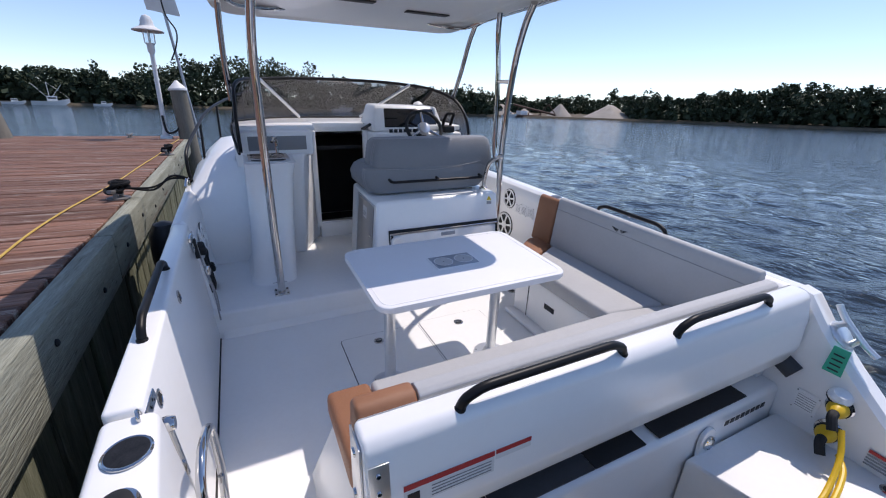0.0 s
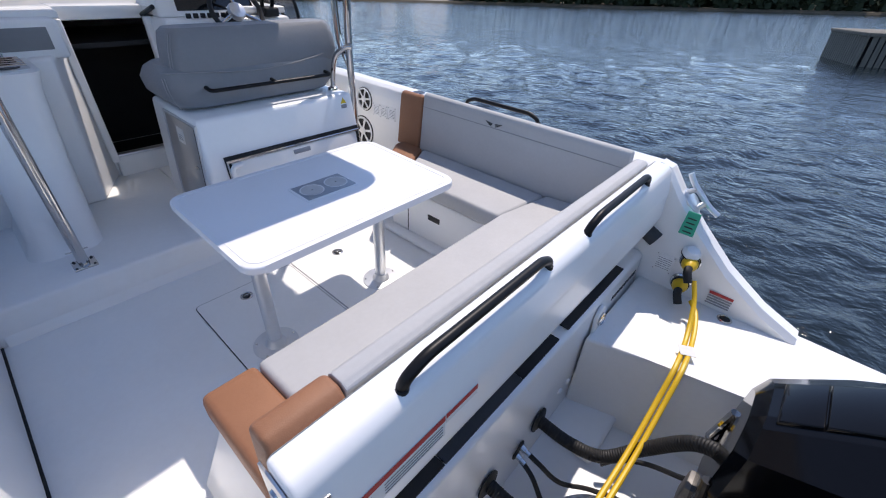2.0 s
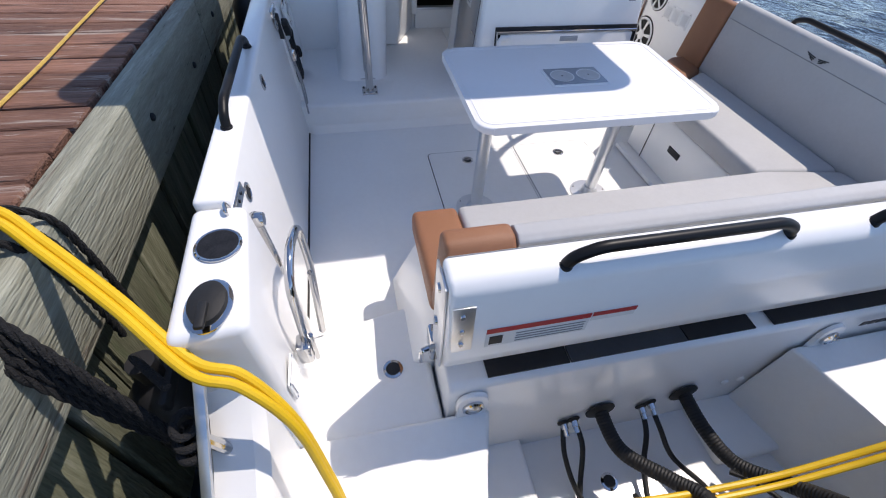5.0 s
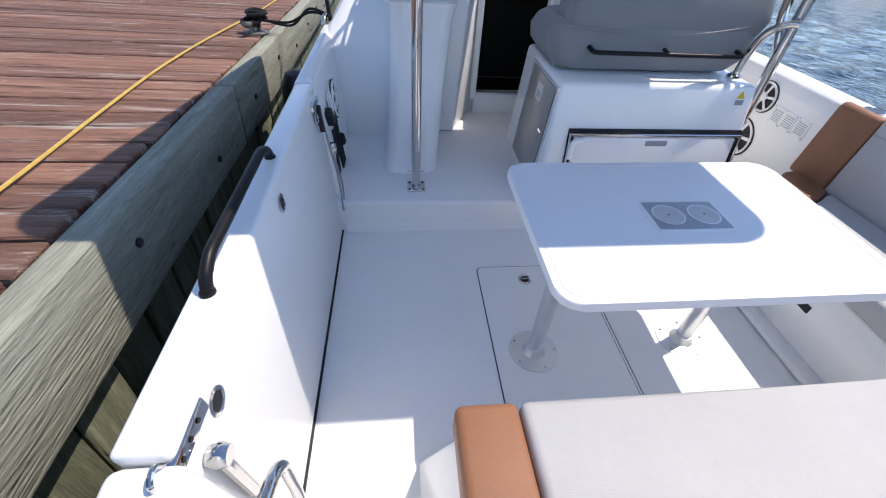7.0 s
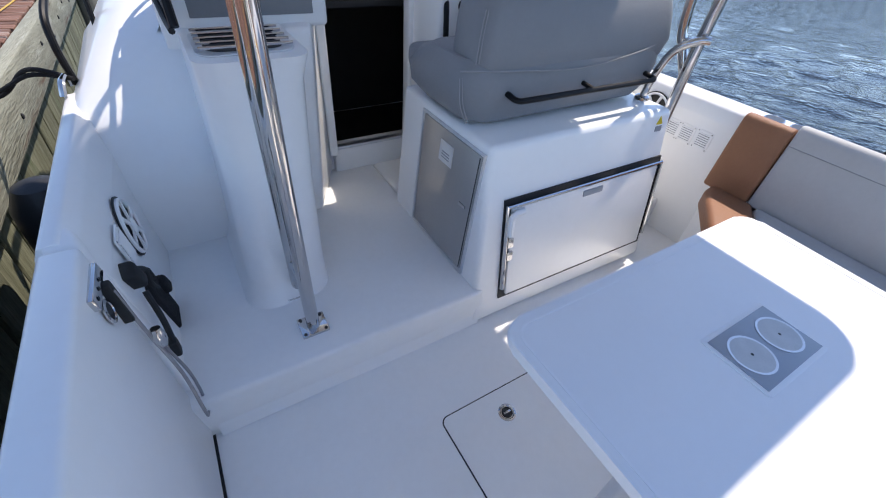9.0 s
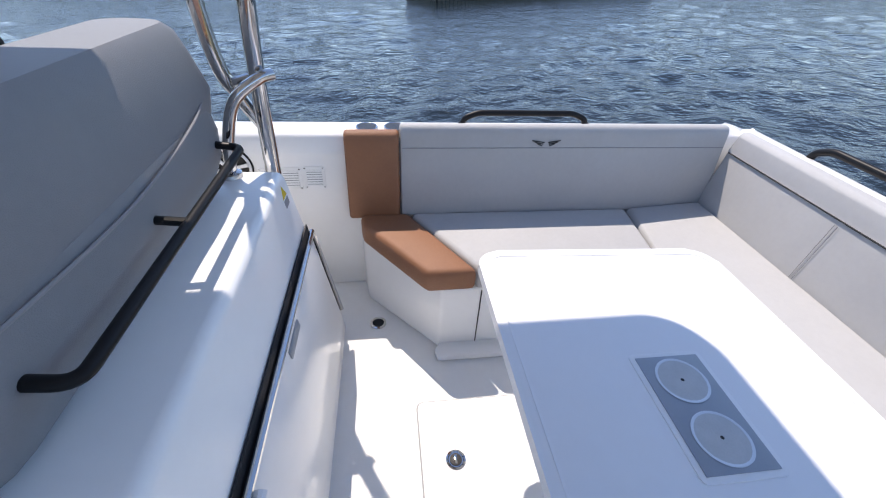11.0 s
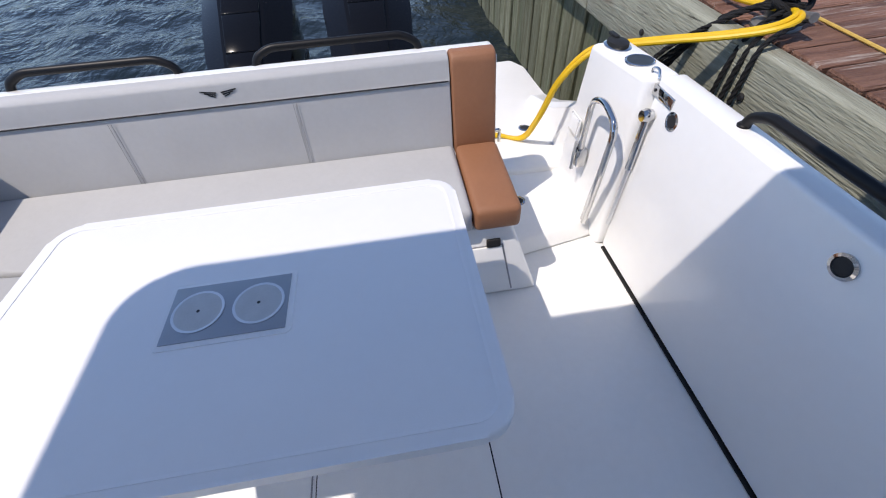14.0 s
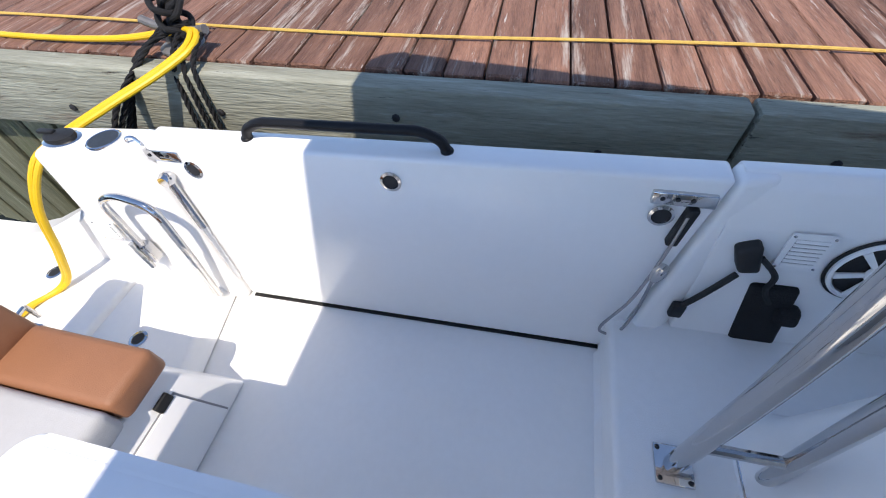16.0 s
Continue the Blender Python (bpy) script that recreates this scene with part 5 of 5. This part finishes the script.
def speaker(at, way, r):
    t = thing("loudspeaker", at, "round white marine loudspeaker with dark spokes", "loudspeaker", group="loudspeakers")
    m = facing(at, way)
    part("rim", lathe([(r, 0), (r, .012), (r * .93, .016), (r * .88, .010)], m, 36, None, False), gelcoat, t)
    part("surround", lathe([(r * 1.07, 0), (r * 1.07, .004), (r * .99, .006)], m, 36, None, False), rubber, t)
    part("cone", lathe([(r * .85, .006), (r * .5, .004), (r * .2, .006)], m, 32), rubber, t)
    for k in range(6):
        a = k * math.pi / 3 + .2
        d = Vector((math.cos(a), math.sin(a), 0))
        e = Vector((-d.y, d.x, 0))
        pts = [d * r * .25 + e * r * .06, d * r * .25 - e * r * .06, d * r * .88 - e * r * .09, d * r * .88 + e * r * .09]
        part("spoke", hexa([m @ (p + Vector((0, 0, .010))) for p in pts], [m @ (p + Vector((0, 0, .016))) for p in pts]), gelcoat, t)
    part("hub", lathe([(r * .28, .010), (r * .28, .018), (r * .18, .022)], m, 24), gelcoat, t)


speaker((1.2475, 2.195, .375), (-1, 0, .02), .115)
speaker((1.2495, 2.16, .64), (-1, 0, .02), .085)
speaker((-1.288, 2.325, .53), (1, 0, .10), .10)


def vent(at, way, w=.085, h=.10):
    t = thing("louvre_vent", at, "small white louvred vent screwed to the bulwark", "vent", group="louvre vents")
    m = facing(at, way)
    part("plate", hexa([m @ Vector((x, y, 0)) for x, y in rounded(-w / 2, w / 2, -h / 2, h / 2, .006, 2)], [m @ Vector((x, y, .005)) for x, y in rounded(-w / 2, w / 2, -h / 2, h / 2, .006, 2)]), gelcoat, t)
    # flat plate whose grey carries the shade behind the slats
    part("opening", hexa([m @ Vector((x, y, .005)) for x, y in ((-w * .36, -h * .36), (w * .36, -h * .36), (w * .36, h * .36), (-w * .36, h * .36))], [m @ Vector((x, y, .0055)) for x, y in ((-w * .36, -h * .36), (w * .36, -h * .36), (w * .36, h * .36), (-w * .36, h * .36))]), vent_grey, t)
    for k in range(7):
        y = -h * .33 + k * h * .11
        part("slat", hexa([m @ Vector((x, yy, z)) for x, yy, z in ((-w * .37, y - h * .035, .006), (w * .37, y - h * .035, .006), (w * .37, y + h * .03, .0055), (-w * .37, y + h * .03, .0055))],
                          [m @ Vector((x, yy, z)) for x, yy, z in ((-w * .37, y - h * .035, .010), (w * .37, y - h * .035, .010), (w * .37, y + h * .03, .0075), (-w * .37, y + h * .03, .0075))]), gelcoat, t)
    for sx in (-1, 1):
        for sy in (-1, 1):
            part("screw", lathe([(.004, .005), (.003, .007)], m @ Matrix.Translation((sx * w * .43, sy * h * .43, 0)), 8), steel, t)


vent((1.2495, 2.015, .587), (-1, 0, .02))
vent((1.2495, 1.93, .588), (-1, 0, .02))
vent((1.2495, 1.835, .592), (-1, 0, .02))
vent((1.305, -.298, .262), (-1, 0, .05), .10, .11)
vent((-1.286, 2.145, .575), (1, 0, .10), .10, .12)
vent((-1.208, -.11, .40), (1, 0, .05), .10, .09)


def cup_holder(x, y, z, r, label):
    t = thing("cup_holder", (x, y, z), label, "cup holder", group="cup holders")
    at = Matrix.Translation((x, y, z))
    part("rim", lathe([(r, 0), (r, .003), (r * .93, .006), (r * .86, .004)], at, 32), steel, t)
    # shallow dish; its dark colour paints the shade of a deep well
    part("well", lathe([(r * .87, .0042), (r * .5, .0030), (r * .1, .0028)], at, 28), cup_shade, t)


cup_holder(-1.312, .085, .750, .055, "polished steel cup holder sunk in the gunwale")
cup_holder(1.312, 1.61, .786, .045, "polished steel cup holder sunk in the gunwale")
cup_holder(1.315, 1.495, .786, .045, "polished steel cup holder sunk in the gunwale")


def rod_cap():
    t = thing("rod_holder", (-1.335, -.085, .745), "steel rod holder with a black rubber cap", "rod holder")
    at = Matrix.Translation((-1.308, -.09, .743)) @ Matrix.Diagonal((.8, 1.15, 1, 1))
    part("flange", lathe([(.062, 0), (.062, .004), (.052, .008)], at, 28), steel, t)
    part("cap", lathe([(.050, .008), (.048, .02), (.03, .026), (.005, .027)], at, 24), rubber, t)
    part("tab", box(-1.318, -1.298, -.165, -.10, .765, .778, .004), rubber, t)


rod_cap()


def quarter_rail():
    t = thing("boarding_rail", (-1.17, .15, .1), "polished steel hoop rail on the port quarter", "handrail")
    part("hoop", tube(bend_path([(-1.175, .225, .09), (-1.16, .28, .42), (-1.165, .285, .61), (-1.175, .15, .64), (-1.18, .05, .60), (-1.185, .03, .36)], .06), .0135, 12), steel, t)
    part("bracket", box(-1.215, -1.17, -.01, .05, .27, .36, .008), steel, t)
    part("bracket_pin", tube([Vector((-1.165, .02, .25)), Vector((-1.165, .02, .39))], .009, 8), steel, t)
    part("lower_bar", tube([Vector((-1.17, .21, .10)), Vector((-1.165, .26, .40))], .009, 10), steel, t)


quarter_rail()


def bow_rail():
    t = thing("bow_rail", (-1.36, 3.1, .78), "black tubular bow rail on the port side deck", "handrail")
    part("rail", tube(smooth_path([(-1.37, 3.12, .76), (-1.375, 3.10, .92), (-1.365, 3.2, 1.03), (-1.30, 3.6, 1.15), (-1.20, 4.2, 1.28), (-.95, 5.1, 1.38), (-.6, 6.0, 1.45), (-.15, 6.85, 1.5)]), .014, 10), black_tube, t)
    for y, x, z in ((3.75, -1.27, 1.18), (4.5, -1.13, 1.31), (5.4, -.84, 1.40)):
        part("stanchion", tube([Vector((x, y, z)), Vector((x - .01, y - .1, .80))], .012, 8), black_tube, t)
    f = thing("fairlead", (-1.38, 3.02, .77), "steel fairlead with a black line led through", "fairlead")
    part("horn", tube(smooth_path([(-1.40, 2.95, .765), (-1.39, 2.98, .81), (-1.385, 3.06, .81), (-1.39, 3.10, .765)]), .012, 8), steel, f)


bow_rail()


def black_pouch():
    t = thing("storage_pouch", (-1.29, 2.17, .11), "black cloth pouch hanging on the port bulwark", "pouch")
    part("bag", hexa([(-1.275, 2.13, .125), (-1.245, 2.13, .125), (-1.245, 2.26, .13), (-1.275, 2.26, .13)], [(-1.30, 2.085, .44), (-1.265, 2.085, .44), (-1.265, 2.205, .44), (-1.30, 2.205, .44)], .012, 3), black_rope, t)
    part("flap", hexa([(-1.275, 2.19, .30), (-1.232, 2.19, .30), (-1.232, 2.255, .30), (-1.275, 2.255, .30)], [(-1.285, 2.175, .37), (-1.242, 2.175, .37), (-1.242, 2.24, .37), (-1.285, 2.24, .37)], .018, 3), black_rope, t)
    s = thing("fire_clip", (-1.28, 2.02, .5), "black buckle and strap on the port bulwark", "strap")
    part("buckle", hexa([(-1.30, 2.02, .50), (-1.25, 2.02, .50), (-1.25, 2.07, .51), (-1.30, 2.07, .51)], [(-1.305, 1.99, .575), (-1.262, 1.99, .575), (-1.262, 2.045, .60), (-1.305, 2.045, .60)], .012, 3), rubber, s)
    part("strap", tube(smooth_path([(-1.27, 2.03, .48), (-1.255, 1.98, .40), (-1.25, 1.94, .33)]), .009, 8), rubber, s)
    part("strap_end", box(-1.265, -1.24, 1.915, 1.955, .27, .335, .008), rubber, s)
    part("strap", tube(smooth_path([(-1.275, 2.06, .55), (-1.26, 2.11, .50), (-1.265, 2.12, .43), (-1.26, 2.15, .38)]), .008, 8), rubber, s)


black_pouch()


# ---- stern fittings ----
def pocket(x, z):
    t = thing("stern_pocket", (x, -.2, z), "moulded round pocket with a chrome ring in the transom", "fitting", group="transom pockets")
    m = facing((x, -.198, z), (0, -1, .06))
    pts = [(-.055, -.07), (.055, -.07), (.055, .02)] + [(.055 * math.cos(a), .02 + .055 * math.sin(a)) for a in [math.pi * k / 10 for k in range(1, 10)]] + [(-.055, .02)]
    part("surround", hexa([m @ Vector((a, b, -.005)) for a, b in pts], [m @ Vector((a * .94, b * .94, .012)) for a, b in pts], .004), gelcoat, t)
    part("ring", lathe([(.036, .012), (.036, .02), (.028, .024), (.026, .014)], m, 24), steel, t)
    part("eye", lathe([(.026, .014), (.015, .022), (.003, .026)], m, 20), brushed, t)


pocket(.745, .165)
pocket(-.69, .175)


def lettering():
    """Maker's marks as plain bars."""
    t = thing("transom_mark", (1.0, -.205, .23), "row of small black marks on the white transom", "marking")
    for k in range(8):
        x = .846 + k * .040
        part("mark", box(x, x + .030, -.2065, -.2035, .216, .243, .001), ink, t)
    s = thing("warning_label", (-.5, -.2, .62), "red and white warning label on the backrest shell", "label")

    def on(x, z):
        y = -.195 - (.66 - z) / .14 * .010 if z < .66 else -.175 - (.77 - z) / .11 * .02
        return (x, y, z)

    def plate(name, x0, x1, z0, z1, m, o):
        p = [Vector(on(x0, z0)), Vector(on(x1, z0)), Vector(on(x1, z1)), Vector(on(x0, z1))]
        part(name, hexa([q + Vector((0, -.0008 - o, 0)) for q in p], [q + Vector((0, -.002 - o, 0)) for q in p]), m, s)

    plate("sheet", -.70, -.42, .565, .64, paper, 0)
    plate("sheet", -.415, -.29, .605, .64, paper, 0)
    plate("red_band", -.70, -.42, .622, .64, red_ink, .0014)
    plate("red_band", -.415, -.29, .625, .64, red_ink, .0014)
    plate("picture", -.69, -.655, .575, .608, ink, .0014)
    for k in range(4):
        plate("text_bar", -.62, -.43, .573 + k * .011, .5755 + k * .011, vent_grey, .0014)
    l = thing("warning_label", (1.31, -.6, .2), "white warning label with a red heading on the wing", "label")
    for nm, z0, z1, m in (("red_band", .205, .22, red_ink), ("text_bar", .19, .196, seam), ("text_bar", .175, .181, seam), ("text_bar", .16, .166, seam), ("text_bar", .145, .151, seam)):
        part(nm, box(1.2985, 1.3015, -.66, -.55, z0, z1), m, l)


lettering()


def stern_cleats():
    c = cleat((1.385, -.30, .60), 90, brushed, "polished aluminium pull-up cleat on the starboard wing", .9, ashore=False)
    c.matrix_basis = TRIM @ Matrix.Translation((1.385, -.29, .615)) @ Matrix.Rotation(radians(-42), 4, "X").inverted()
    d = thing("mooring_cleat", (-1.36, -.3, .44), "long flat aluminium pull-up cleat on the port wing", "cleat")
    part("horn", hexa([(-1.40, -.42, .36), (-1.375, -.42, .36), (-1.345, -.16, .63), (-1.37, -.16, .63)], [(-1.40, -.43, .375), (-1.375, -.43, .375), (-1.345, -.17, .645), (-1.37, -.17, .645)], .005), brushed, d)
    part("foot", tube([Vector((-1.35, -.28, .42)), Vector((-1.375, -.28, .51))], .014, 10), steel, d)
    g = thing("paper_tag", (1.42, -.34, .5), "bright green handwritten tag tied to a cleat", "tag")
    part("sheet", hexa([(1.278, -.375, .475), (1.278, -.305, .475), (1.281, -.305, .475), (1.281, -.375, .475)], [(1.288, -.37, .60), (1.288, -.31, .60), (1.291, -.31, .60), (1.291, -.37, .60)]), green_tag, g)
    for k in range(4):
        z = .49 + k * .024
        x = 1.2765 + (z - .475) * .08
        part("writing", hexa([(x - .001, -.36, z), (x - .001, -.32, z), (x + .001, -.32, z), (x + .001, -.36, z)], [(x, -.36, z + .006), (x, -.32, z + .006), (x + .002, -.32, z + .006), (x + .002, -.36, z + .006)]), ink, g)


stern_cleats()


def cleat_lashing():
    t = thing("rope_lashing", (-1.37, -.28, .45), "black rope turns lashed round the port cleat", "rope")
    pts = []
    for k in range(36):
        a = k * 0.9
        pts.append((-1.405 + .022 * math.cos(a), -.29 + .034 * math.sin(a) + .0012 * k, .455 + .03 * math.sin(a * .5) + .002 * k))
    part("rope_turn", tube(smooth_path(pts, 4), .009, 8), black_rope, t)


cleat_lashing()


def shore_power():
    """Two stacked inlets with yellow plugs, and the cables."""
    for z in (.315, .175):
        t = thing("shore_power_inlet", (1.30, -.41, z), "shore power inlet with a yellow and black plug", "power inlet", group="shore power inlets")
        m = facing((1.305, -.41, z + .02), (-1, -.15, .1))
        part("flange", lathe([(.052, 0), (.052, .008), (.04, .016)], m, 24), steel, t)
        p = part("plug", lathe([(.036, .01), (.04, .03), (.038, .06), (.028, .085), (.018, .10)], m, 20), yellow, t, "yellow moulded plug")
        part("plug_ring", lathe([(.043, .022), (.045, .032), (.043, .042)], m, 20), rubber, p)
        part("boot", tube(smooth_path([m @ Vector((0, 0, .085)), m @ Vector((.0, -.015, .12)), m @ Vector((.02, -.06, .14))]), .02, 10), rubber, t)
    c = thing("inlet_cover", (1.30, -.39, .40), "white hinged inlet cover standing open", "cover")
    part("lid", lathe([(.045, 0), (.045, .01), (.03, .03), (.005, .035)], facing((1.285, -.40, .385), (-.3, -.2, 1)), 20), gelcoat, c)
    part("lid_gasket", lathe([(.046, -.008), (.046, 0)], facing((1.285, -.40, .385), (-.3, -.2, 1)), 20), rubber, c)
    for k in range(2):
        o = .028 * k
        pts = [(1.19, -.47 - o, .30 - .12 * k), (1.12, -.52 - o, .21 - .05 * k), (.95, -.56 - o, .13), (.73, -.575 - o, .13), (.55, -.575 - o, .03), (.30, -.57 - o, -.06), (-.05, -.55 - o, -.09), (-.40, -.52 - o, -.03), (-.62, -.50 - o, .10), (-.80, -.53 - o, .13), (-.95, -.53 - o * .5, .13), (-1.08, -.47 + o * .6, .14), (-1.125, -.38 + o * .6, .30), (-1.17, -.30 + o * .6, .52), (-1.25, -.25 + o, .66), (-1.34, -.22 + o, .70)]
        w = [tuple(TRIM @ Vector(p)) for p in pts]
        w += [(-1.50, -.12 + o, .72), (-1.66, .02 + o, .775), (-1.77, .10 + o, .82), (-1.86, .07 + o, .84), (-1.88, -.05 + o, .82), (-1.86, -.35 + o, .785), (-1.85, -.9 + o, .775), (-1.9, -2.0 + o, .775), (-2.0, -4.5 + o, .775)]
        line("power_cable", w, .0115, yellow, "yellow shore power cable running from the dock to the stern", "cable", n=8, seg=10)
    tg = thing("cable_tag", (.87, -.57, .14), "white paper tag tied round yellow cables", "tag")
    part("sheet", hexa([(.84, -.63, .145), (.89, -.60, .15), (.86, -.54, .15), (.81, -.57, .145)], [(.84, -.63, .147), (.89, -.60, .152), (.86, -.54, .152), (.81, -.57, .147)]), paper, tg)


shore_power()


def hose(pts, r, label, name="rigging_hose", ribs=True, mat_=None):
    t = thing(name, pts[0], label, "hose", group="engine hoses")
    p = smooth_path(pts, 24)
    if ribs:
        p = resample(p, .006)
    part("sleeve", tube(p, r, 12 if ribs else 8, ribs=.0022 if ribs else 0), mat_ or rubber, t)
    return t


def build_well():
    for x, to in ((.275, [(.275, -.205, -.15), (.285, -.36, -.17), (.33, -.50, -.17), (.40, -.62, -.05), (.41, -.74, .12), (.37, -.86, .20)]), (-.115, [(-.115, -.205, -.15), (-.09, -.36, -.18), (.02, -.50, -.13), (.07, -.60, -.06), (.0, -.74, -.04), (-.16, -.82, .02), (-.30, -.90, .10)])):
        h = hose(to, .030, "ribbed black rigging hose from the transom to an outboard engine")
        part("flange", lathe([(.062, 0), (.062, .006), (.04, .014)], facing((x, -.2055, -.15), (0, -1, .05)), 24), rubber, h)
    for i, pts in enumerate(([(.13, -.206, -.18), (.15, -.30, -.24), (.20, -.40, -.34), (.30, -.52, -.39), (.34, -.66, -.39), (.20, -.76, -.38), (.05, -.66, -.38), (-.02, -.50, -.37), (.05, -.85, -.30)],
                             [(.10, -.206, -.21), (.10, -.30, -.27), (.06, -.42, -.36), (.02, -.60, -.39), (.05, -.80, -.35), (.15, -.92, -.25)],
                             [(-.22, -.206, -.19), (-.20, -.30, -.26), (-.23, -.42, -.37), (-.28, -.56, -.39), (-.22, -.72, -.38), (-.30, -.88, -.28)],
                             [(-.26, -.206, -.21), (-.28, -.32, -.28), (-.24, -.46, -.38), (-.15, -.60, -.39), (-.20, -.78, -.37)],
                             [(.40, -.50, -.33), (.46, -.56, -.30), (.50, -.66, -.26), (.42, -.78, -.1), (.38, -.9, .02)])):
        h = hose(pts, .011, "thin black hydraulic hose lying in the engine well", "hydraulic_hose", ribs=False)
        if i < 4:
            part("fitting", lathe([(.015, 0), (.015, .03), (.011, .032), (.011, .055)], facing(pts[0], (0, -1, -.3)), 10), steel, h, "steel crimp fitting")
            part("grommet", lathe([(.026, 0), (.026, .006), (.016, .012)], facing((pts[0][0], -.2055, pts[0][2]), (0, -1, 0)), 16), rubber, h)
    d = thing("transom_plug", (.5, -.2, -.27), "small white drain caps on the well wall", "drain plug")
    for x in (.46, .54):
        part("cap", lathe([(.016, 0), (.016, .008), (.008, .012)], facing((x, -.2055, -.12), (0, -1, 0)), 14), gelcoat, d)


build_well()


def build_engine(cx, label):
    t = thing("outboard_engine", (cx, -1.2, -.2), label, "outboard engine", group="twin outboard engines")

    def sec(y, ztop, zsh, zmid, zbot, wt, ws, wm, wb):
        return [(cx - wb, y, zbot), (cx - wm, y, zmid), (cx - ws, y, zsh), (cx - wt, y, ztop - .015), (cx - wt * .6, y, ztop), (cx + wt * .6, y, ztop), (cx + wt, y, ztop - .015), (cx + ws, y, zsh), (cx + wm, y, zmid), (cx + wb, y, zbot)]

    st = [(-.80, .45, .39, .20, -.02, .09, .15, .17, .12), (-.83, .50, .43, .20, -.08, .11, .195, .215, .14), (-1.00, .63, .535, .18, -.14, .118, .238, .250, .16), (-1.22, .785, .655, .15, -.16, .125, .258, .262, .16), (-1.37, .87, .735, .13, -.14, .125, .258, .262, .16), (-1.43, .855, .71, .12, -.12, .118, .25, .258, .16), (-1.60, .69, .55, .12, -.05, .10, .215, .23, .14), (-1.78, .40, .30, .12, .02, .08, .14, .15, .10)]
    b = loft([sec(*s) for s in st])
    bmesh.ops.bevel(b, geom=[e for e in b.edges if e.calc_face_angle(0) > .5], offset=.007, segments=1, profile=.6, affect="EDGES")
    part("cowl", b, cowl_black, t, "glossy black engine cowl", sharp=9)
    # lid panel set on top with joints
    for y0, y1, z0, z1, w0, w1 in ((-.85, -.93, .515, .576, .092, .096), (-.935, -1.12, .580, .7145, .096, .104), (-1.125, -1.36, .718, .864, .104, .108)):
        part("lid_panel", hexa([(cx - w0, y0, z0 - .01), (cx + w0, y0, z0 - .01), (cx + w1, y1, z1 - .01), (cx - w1, y1, z1 - .01)], [(cx - w0 * .96, y0, z0 + .008), (cx + w0 * .96, y0, z0 + .008), (cx + w1 * .96, y1, z1 + .007), (cx - w1 * .96, y1, z1 + .007)], .003), cowl_black, t, "glossy black lid panel")
    for s in (-1, 1):
        for k in range(7):
            y = -.95 - k * .072

            def wide(yy, z):
                lo = next((p, q) for p, q in zip(st, st[1:]) if q[0] <= yy)
                f = (yy - lo[0][0]) / (lo[1][0] - lo[0][0])
                zs, zm, ws, wm = (lo[0][c] + f * (lo[1][c] - lo[0][c]) for c in (2, 3, 6, 7))
                return ws + (wm - ws) * (zs - z) / (zs - zm)

            z0 = .38 - k * .002
            e = [(cx + s * (wide(yy, zz) + .001), yy, zz) for yy, zz in ((y, z0), (y - .048, z0), (y - .054, z0 + .046), (y - .006, z0 + .046))]
            part("letter_bar", hexa(e, [(px + s * .004, py, pz) for px, py, pz in e]), mark_grey, t)
    part("chaps", loft([[(cx + w * math.cos(a), -1.2 + d * math.sin(a), z) for a in [2 * math.pi * k / 20 for k in range(20)]] for z, w, d in ((-.10, .15, .34), (-.3, .13, .30), (-.6, .10, .26), (-1.1, .07, .22))]), cowl_top, t)
    part("bracket", box(cx - .13, cx + .13, -1.02, -.90, -.45, -.02, .02), rubber, t)
    part("clamp", box(cx - .17, cx - .10, -.97, -.82, -.35, .06, .015), iron, t)
    part("clamp", box(cx + .10, cx + .17, -.97, -.82, -.35, .06, .015), iron, t)
    part("tilt_ram", tube([Vector((cx - .2, -.84, -.25)), Vector((cx + .2, -.84, -.25))], .022, 12), steel, t)
    part("steer_block", box(cx - .05, cx + .05, -.86, -.78, -.16, -.02, .012), iron, t)
    part("tube_trim", tube([Vector((cx + .12, -.80, .28)), Vector((cx + .13, -.78, .1)), Vector((cx + .16, -.86, -.12))], .016, 10), steel, t)
    part("cowl_latch", tube(smooth_path([(cx - .16, -.80, .22), (cx - .19, -.86, .0), (cx - .2, -1.1, -.10)]), .02, 10), cowl_top, t)


build_engine(.375, "glossy black outboard engine on the starboard transom")
build_engine(-.315, "glossy black outboard engine on the port transom")


def build_fender():
    f = thing("fender", (-1.56, .05, -.2), "black round fender hanging between boat and dock", "fender")
    part("body", lathe([(.02, .30), (.06, .28), (.10, .22), (.11, .0), (.11, -.2), (.08, -.3), (.02, -.34)], Matrix.Translation((-1.565, -.05, .12)), 20), fender_mat, f)
    part("collar", lathe([(.03, .30), (.035, .38)], Matrix.Translation((-1.565, -.05, .12)), 12), fender_mat, f)
    part("lanyard", tube(smooth_path([(-1.565, -.05, .48), (-1.52, -.1, .60), (-1.42, -.2, .62)]), .01, 8), black_rope, f)
    f2 = thing("fender", (-1.56, 2.75, -.2), "black round fender hanging between boat and dock", "fender")
    part("body", lathe([(.02, .30), (.07, .28), (.11, .2), (.12, .0), (.11, -.2), (.08, -.3), (.02, -.34)], Matrix.Translation((-1.58, 2.75, .25)), 20), fender_mat, f2)


build_fender()
